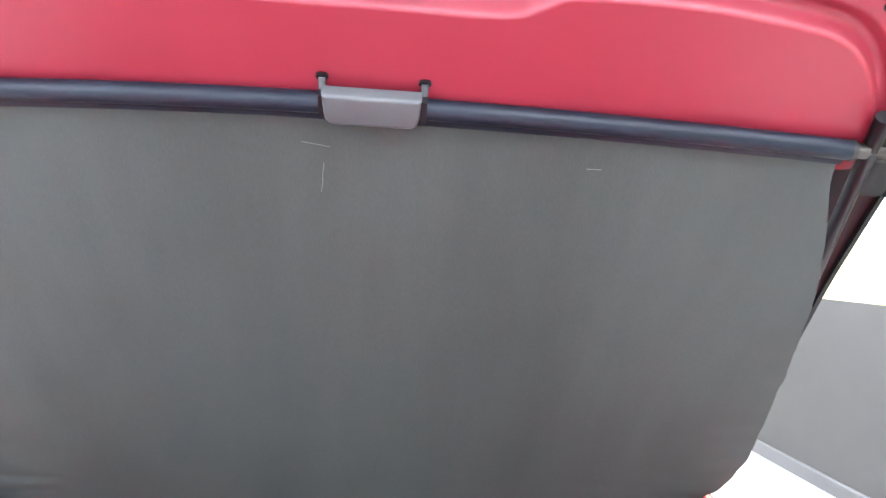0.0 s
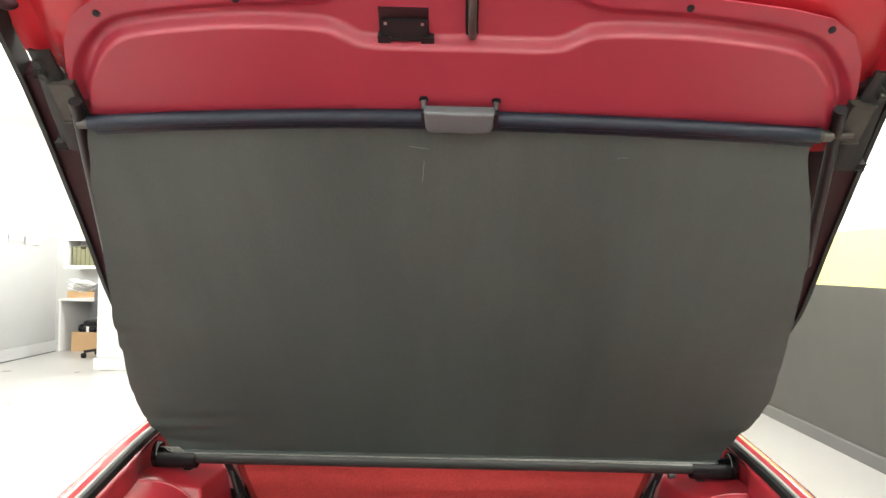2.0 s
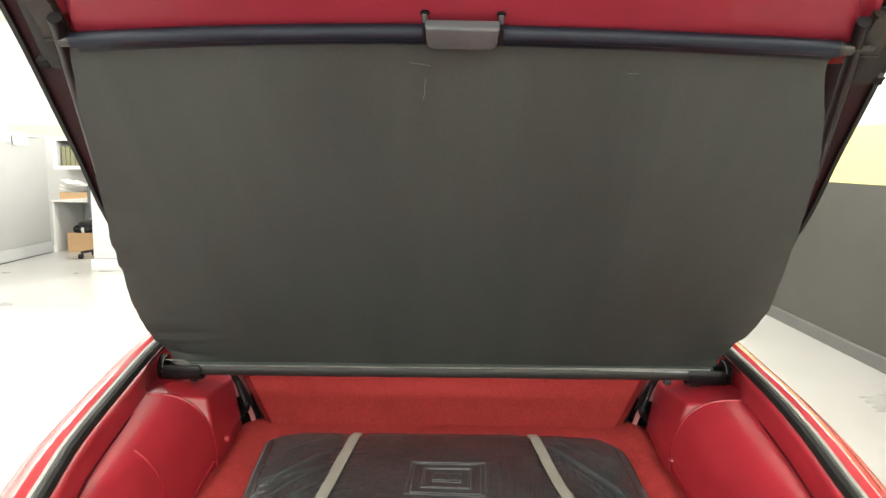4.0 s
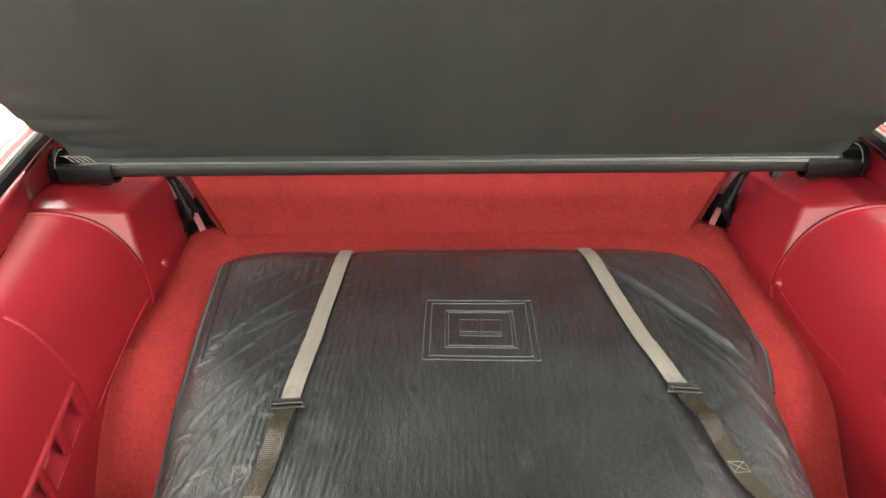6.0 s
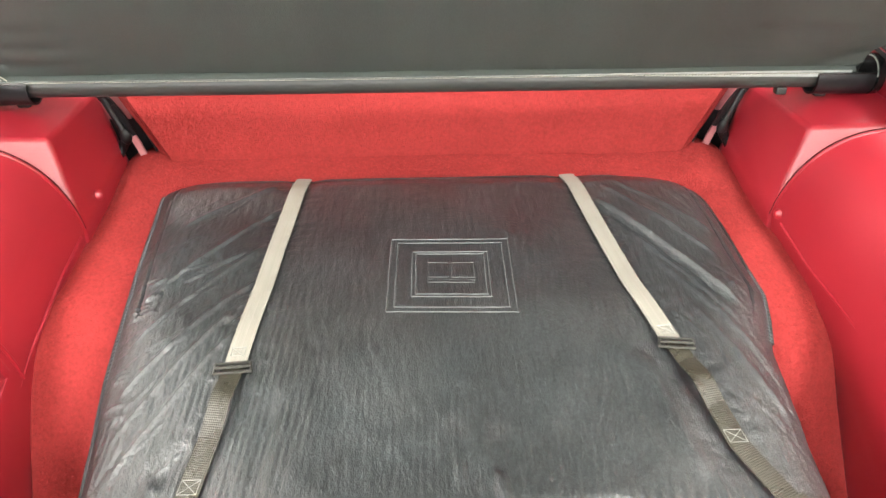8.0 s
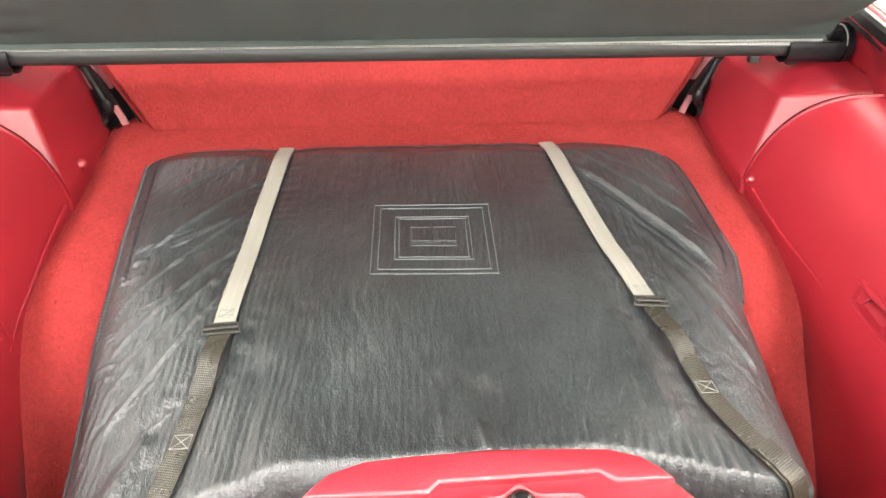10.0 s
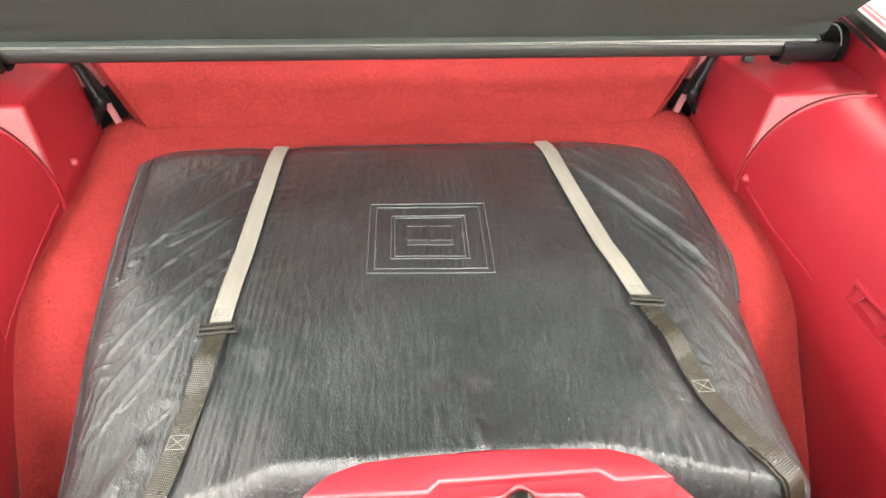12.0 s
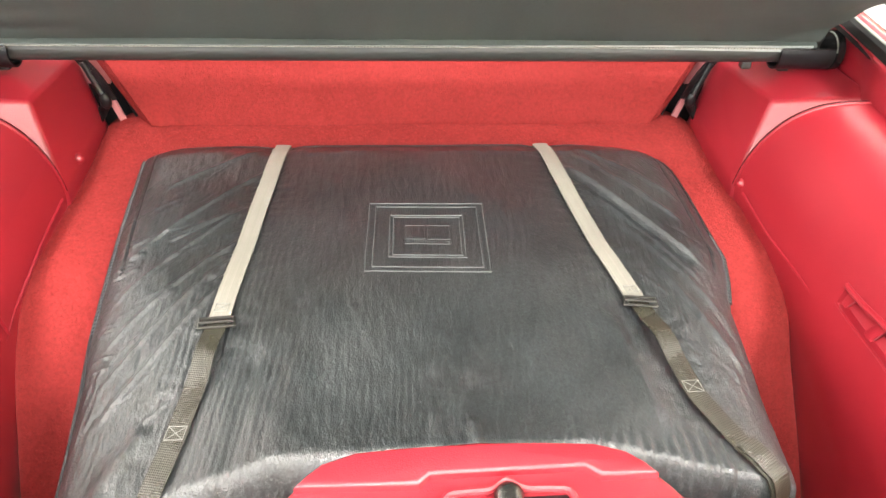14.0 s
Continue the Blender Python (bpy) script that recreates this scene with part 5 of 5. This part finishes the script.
def strap(s):
    by = 1.128 if s < 0 else 1.143
    upper = ribbon([strap_point(s, y) for y in np.linspace(1.526, by + 0.004, 40)], 0.0222, STRAP_PALE, bag, "strap", "worn pale grey-beige webbing strap", thick=0.0018)
    lower_pts = []
    for y in np.linspace(by + 0.006, 0.892, 44):
        bow = 0.007 * math.exp(-((y - 1.09) / 0.022) ** 2)
        lower_pts.append(strap_point(s, y, 0.001 + bow))
    lower = ribbon(lower_pts, 0.0210, STRAP_DARK, bag, "strap", "coarse olive-brown webbing strap", thick=0.0018)
    if s > 0:
        ribbon([strap_point(s, y, 0.0035) + Vector((0.003, 0, 0)) for y in np.linspace(0.96, 0.908, 14)], 0.0215, STRAP_DARK, lower, "strap_end", "folded loose end of the strap")
    stitch_box(s, by + 0.022, upper, 0.007)
    stitch_box(s, 1.004 if s < 0 else 1.026, lower)
    # ladder buckle
    base = strap_point(s, by, 0.002)
    turn = Matrix.Translation(base) @ Matrix.Rotation(radians(4 if s < 0 else -7), 4, "Z") @ Matrix.Rotation(radians(14), 4, "X")
    loop = []
    for a, b in ((-0.0185, -0.0055), (0.0185, -0.0055), (0.0175, 0.0055), (-0.0175, 0.0055), (-0.0185, -0.0055)):
        loop.append(turn @ Vector((a, b, 0.003)))
    bm = bmesh.new()
    for a, b in zip(loop, loop[1:]):
        sweep([a, b], ring(0.0017, 8), bm=bm)
    for p in loop[:-1]:
        bmesh.ops.create_uvsphere(bm, u_segments=8, v_segments=6, radius=0.0017, matrix=Matrix.Translation(p))
    buckle = part("buckle", bm, DARK_STEEL, bag, "dull steel ladder buckle")
    part("cross_bar", tube([turn @ Vector((-0.0175, 0.0, 0.0045)), turn @ Vector((0.0175, 0.0, 0.0045))], 0.0018, 8), DARK_STEEL, buckle)


strap(-1)
strap(1)


def emblem():
    """Pressed squares with plain blocks in their middle."""
    cx, cy, turn = 0.0115, 1.2755, radians(-2.2)
    c, sn = math.cos(turn), math.sin(turn)

    def at(a, b):
        x, y = cx + a * c - b * sn, cy + a * sn + b * c
        return Vector((x, y, bag_z(x, y) + 0.0006))

    def square(w, h, r):
        pts = []
        for (a, b), (d, e) in zip(((-w, -h), (w, -h), (w, h), (-w, h)), ((w, -h), (w, h), (-w, h), (-w, -h))):
            pts += [at(a + (d - a) * k / 16, b + (e - b) * k / 16) for k in range(16)]
        return sweep(pts + [pts[0]], ring(r, 6), caps=False)

    for w, h in ((0.0738, 0.0720), (0.0655, 0.0640), (0.0464, 0.0450), (0.0418, 0.0405)):
        part("pressed_square", square(w, h, 0.0009), EMBOSS, body, "worn raised outline pressed into the bag")
    for a0, a1, b0, b1 in ((-0.027, -0.003, -0.008, 0.022), (0.001, 0.028, -0.008, 0.022), (-0.027, 0.028, -0.018, -0.0125)):
        rows = [[at(a0 + (a1 - a0) * i / 8, b0 + (b1 - b0) * j / 8) + Vector((0, 0, 0.0004 if 0 < i < 8 and 0 < j < 8 else -0.0004)) for i in range(9)] for j in range(9)]
        part("pressed_block", sheet(rows, 0.0012), LEATHER, body, "plain raised block of the emblem")
        line = [at(a0 + (a1 - a0) * t, b0) for t in np.linspace(0, 1, 6)] + [at(a1, b0 + (b1 - b0) * t) for t in np.linspace(0, 1, 6)] + [at(a1 + (a0 - a1) * t, b1) for t in np.linspace(0, 1, 6)] + [at(a0, b1 + (b0 - b1) * t) for t in np.linspace(0, 1, 6)]
        part("pressed_edge", sweep(line, ring(0.0005, 5)), EMBOSS, body)


emblem()

# ---- office corner ----
def partition(name_label, lo, hi):
    p = empty("partition", name_label, "partition", "office partitions")
    part("panel", boxes((lo + (0.10,), hi + (1.59,)), bevel=0.01), PARTITION, p)
    part("plinth", boxes(((lo[0] - 0.012, lo[1] - 0.012, 0.012), (hi[0] + 0.012, hi[1] + 0.012, 0.16))), PARTITION, p, "pale skirting of the partition")
    # thin black strip paints the shadow where the partition meets the floor
    part("foot", boxes(((lo[0] - 0.006, lo[1] - 0.006, 0.0), (hi[0] + 0.006, hi[1] + 0.006, 0.014))), BLACK, p, "black strip for the shadow line at the floor")
    part("cap", boxes(((lo[0] - 0.005, lo[1] - 0.005, 1.59), (hi[0] + 0.005, hi[1] + 0.005, 1.62)), bevel=0.006), OFFICE_WHITE, p)
    return p


partition("pale grey fabric office partition with a white cap", (-5.70, 5.0), (-5.62, 10.10))
partition("pale grey office partition behind the desk", (-6.6, 11.0), (-3.2, 11.08))
pap = empty("pinned_papers", "white sheets hanging over the top of the partition", "papers")
for i, (y, w, h) in enumerate(((8.60, 0.32, 0.16), (8.95, 0.30, 0.13), (9.30, 0.34, 0.17))):
    rows = [[(-5.607 + 0.012 * math.sin(k * 0.9 + i) * (j / 5), y + w * k / 8, 1.655 - h * j / 5) for k in range(9)] for j in range(6)]
    part("sheet_of_paper", sheet(rows, 0.002), PAPER, pap)


def desk():
    d = empty("desk", "white laminate office desk against the partition", "desk")
    part("desktop", boxes(((-5.60, 10.10, 0.705), (-3.6, 10.98, 0.735)), bevel=0.004), OFFICE_WHITE, d)
    for x in (-5.595, -3.64):
        part("side_panel", boxes(((x, 10.12, 0.0), (x + 0.03, 10.96, 0.704))), OFFICE_WHITE, d)
    part("back_panel", boxes(((-5.55, 10.92, 0.02), (-3.66, 10.94, 0.70))), PARTITION, d)


desk()
cb = empty("cardboard_box", "open brown cardboard box under the desk", "box")
part("carton", boxes(((-5.42, 10.15, 0.0), (-5.02, 10.17, 0.27)), ((-5.42, 10.48, 0.0), (-5.02, 10.50, 0.27)), ((-5.42, 10.17, 0.0), (-5.40, 10.48, 0.27)), ((-5.04, 10.17, 0.0), (-5.02, 10.48, 0.27)), ((-5.40, 10.17, 0.0), (-5.04, 10.48, 0.02))), CARDBOARD, cb, "", False)
bm = bmesh.new()
for i in range(9):
    bmesh.ops.create_icosphere(bm, subdivisions=2, radius=0.05 + 0.02 * random.random(), matrix=Matrix.Translation((-5.34 + 0.03 * i, 10.30 + 0.03 * math.sin(i * 2), 0.27 + 0.05 * random.random())))
part("contents", bm, BLACK, cb, "dark odds and ends in the box")
part("pale_item", boxes(((-5.24, 10.2, 0.25), (-5.215, 10.23, 0.36))), PAPER, cb, "", False)
tray_thing = empty("paper_tray", "low brown tray heaped with loose papers on the desk", "papers")
part("tray", boxes(((-5.55, 10.25, 0.736), (-4.95, 10.60, 0.84))), CARDBOARD, tray_thing, "", False)
for i in range(9):
    z = 0.842 + 0.014 * i
    x, y = -5.54 + 0.05 * (i % 4), 10.22 + 0.03 * (i % 3)
    rows = [[(x + 0.30 * k / 6, y + 0.22 * j / 4, z + 0.05 * (1 - k / 6) ** 3 + 0.01 * math.sin(i + k)) for k in range(7)] for j in range(5)]
    part("loose_sheet", sheet(rows, 0.003), PAPER, tray_thing)
stack = empty("paper_stack", "loose white papers spread along the desk", "papers")
for i in range(8):
    x, y = -5.50 + 0.09 * i, 10.12 + 0.02 * (i % 2)
    part("loose_sheet", boxes(((x, y, 0.737 + 0.005 * i), (x + 0.3, y + 0.21, 0.741 + 0.005 * i))), PAPER, stack, "", False)


def wall_cabinet():
    c = empty("wall_cabinet", "white overhead cabinet with an open front holding olive binders", "cabinet")
    part("carcass", boxes(((-5.80, 10.60, 1.155), (-5.75, 11.0, 1.615)), ((-3.65, 10.60, 1.155), (-3.60, 11.0, 1.615)), ((-5.75, 10.60, 1.155), (-3.65, 11.0, 1.205)), ((-5.75, 10.60, 1.57), (-3.65, 11.0, 1.615)), ((-5.75, 10.97, 1.205), (-3.65, 11.0, 1.57))), OFFICE_WHITE, c, "", False)
    for i in range(26):
        x = -5.72 + 0.066 * i
        part("binder", boxes(((x, 10.68, 1.205), (x + 0.058, 10.95, 1.42 + 0.08 * random.random())), bevel=0.003), BOOKS, c)


wall_cabinet()


def chair():
    c = empty("office_chair", "grey office chair on castors at the desk", "chair")
    part("backrest", boxes(((-4.72, 9.35, 0.55), (-4.36, 9.42, 0.98)), bevel=0.03), HANDLE, c)
    part("seat", boxes(((-4.88, 9.40, 0.42), (-4.40, 9.86, 0.50)), bevel=0.03), BLACK, c)
    part("column", tube([(-4.64, 9.63, 0.10), (-4.64, 9.63, 0.42)], 0.03), BLACK, c)
    part("spine", tube([(-4.64, 9.50, 0.44), (-4.64, 9.39, 0.60)], 0.02), BLACK, c)
    for k in range(5):
        a = radians(72 * k + 215)
        p = Vector((-4.64 + 0.30 * math.cos(a), 9.63 + 0.30 * math.sin(a), 0.085))
        part("leg", tube([(-4.64, 9.63, 0.12), p], 0.018, 8), BLACK, c)
        castor = part("castor", tube([p + Vector((-0.022, 0, -0.05)), p + Vector((0.022, 0, -0.05))], 0.035, 12), BLACK, c)


chair()


def cabinet():
    c = empty("filing_cabinet", "white low office cabinet with a plinth", "cabinet")
    part("body", boxes(((-4.25, 8.52, 0.14), (-3.0, 9.0, 1.12)), bevel=0.006), OFFICE_WHITE, c)
    part("plinth", boxes(((-4.27, 8.49, 0.0), (-2.98, 9.02, 0.139)), bevel=0.004), OFFICE_WHITE, c)
    part("shadow_gap", boxes(((-4.24, 8.512, 0.139), (-3.01, 8.9, 0.142))), BLACK, c, "", False)


cabinet()


# ---- pile of the carpet ----
def pile(name, parent, count, place):
    """Many short tufts standing on a carpeted face, as one mesh."""
    verts, faces = [], []
    for k in range(count):
        p, up = place()
        lean = Vector((random.gauss(0, 0.4), random.gauss(0, 0.4), random.gauss(0, 0.4)))
        tip = p + (up + lean * 0.7).normalized() * random.uniform(0.0012, 0.0026)
        a = random.uniform(0, math.pi)
        side = Vector((math.cos(a), math.sin(a), 0)).cross(up).normalized() * random.uniform(0.0003, 0.00065)
        n = len(verts)
        verts += [p - side, p + side, tip]
        faces.append((n, n + 1, n + 2))
    me = bpy.data.meshes.new(name)
    me.from_pydata(verts, [], faces)
    ob = finish(new(name, me), PILE, False)
    ob.parent = parent
    return tagged(ob, "short red carpet pile", kind="stuff")


from mathutils.bvhtree import BVHTree

skin = BVHTree.FromPolygons([v.co for v in carpet_part.data.vertices], [tuple(p.vertices) for p in carpet_part.data.polygons])


def on_floor():
    while True:
        y = random.uniform(1.02, 1.66)
        half = low_x(min(y, 1.6)) + 0.012
        place, normal, index, distance = skin.ray_cast(Vector((random.uniform(-half, half), y, 1.2)), Vector((0, 0, -1)))
        if place is not None:
            return place - normal * 0.0003, normal


def on_seat():
    t, u = random.uniform(0, 0.75), random.uniform(-0.985, 0.985)
    half = 0.432 + 0.062 * min(t / 0.5, 1.0) + 0.02 * t
    y = 1.638 + 0.075 * t - 0.014 * math.sin(t * math.pi) + 0.02 * step(abs(u), 0.95, 1.0) + 0.003 * noise.noise((u * 4, t * 3, 5))
    return Vector((half * u, y + 0.0004, 0.716 + 0.26 * t + 0.002 * noise.noise((u * 9, t * 5, 2)))), Vector((0, -0.96, 0.28))


pile("pile_floor", carpet_part, 170000, on_floor)
pile("pile_seat", seat_part, 95000, on_seat)
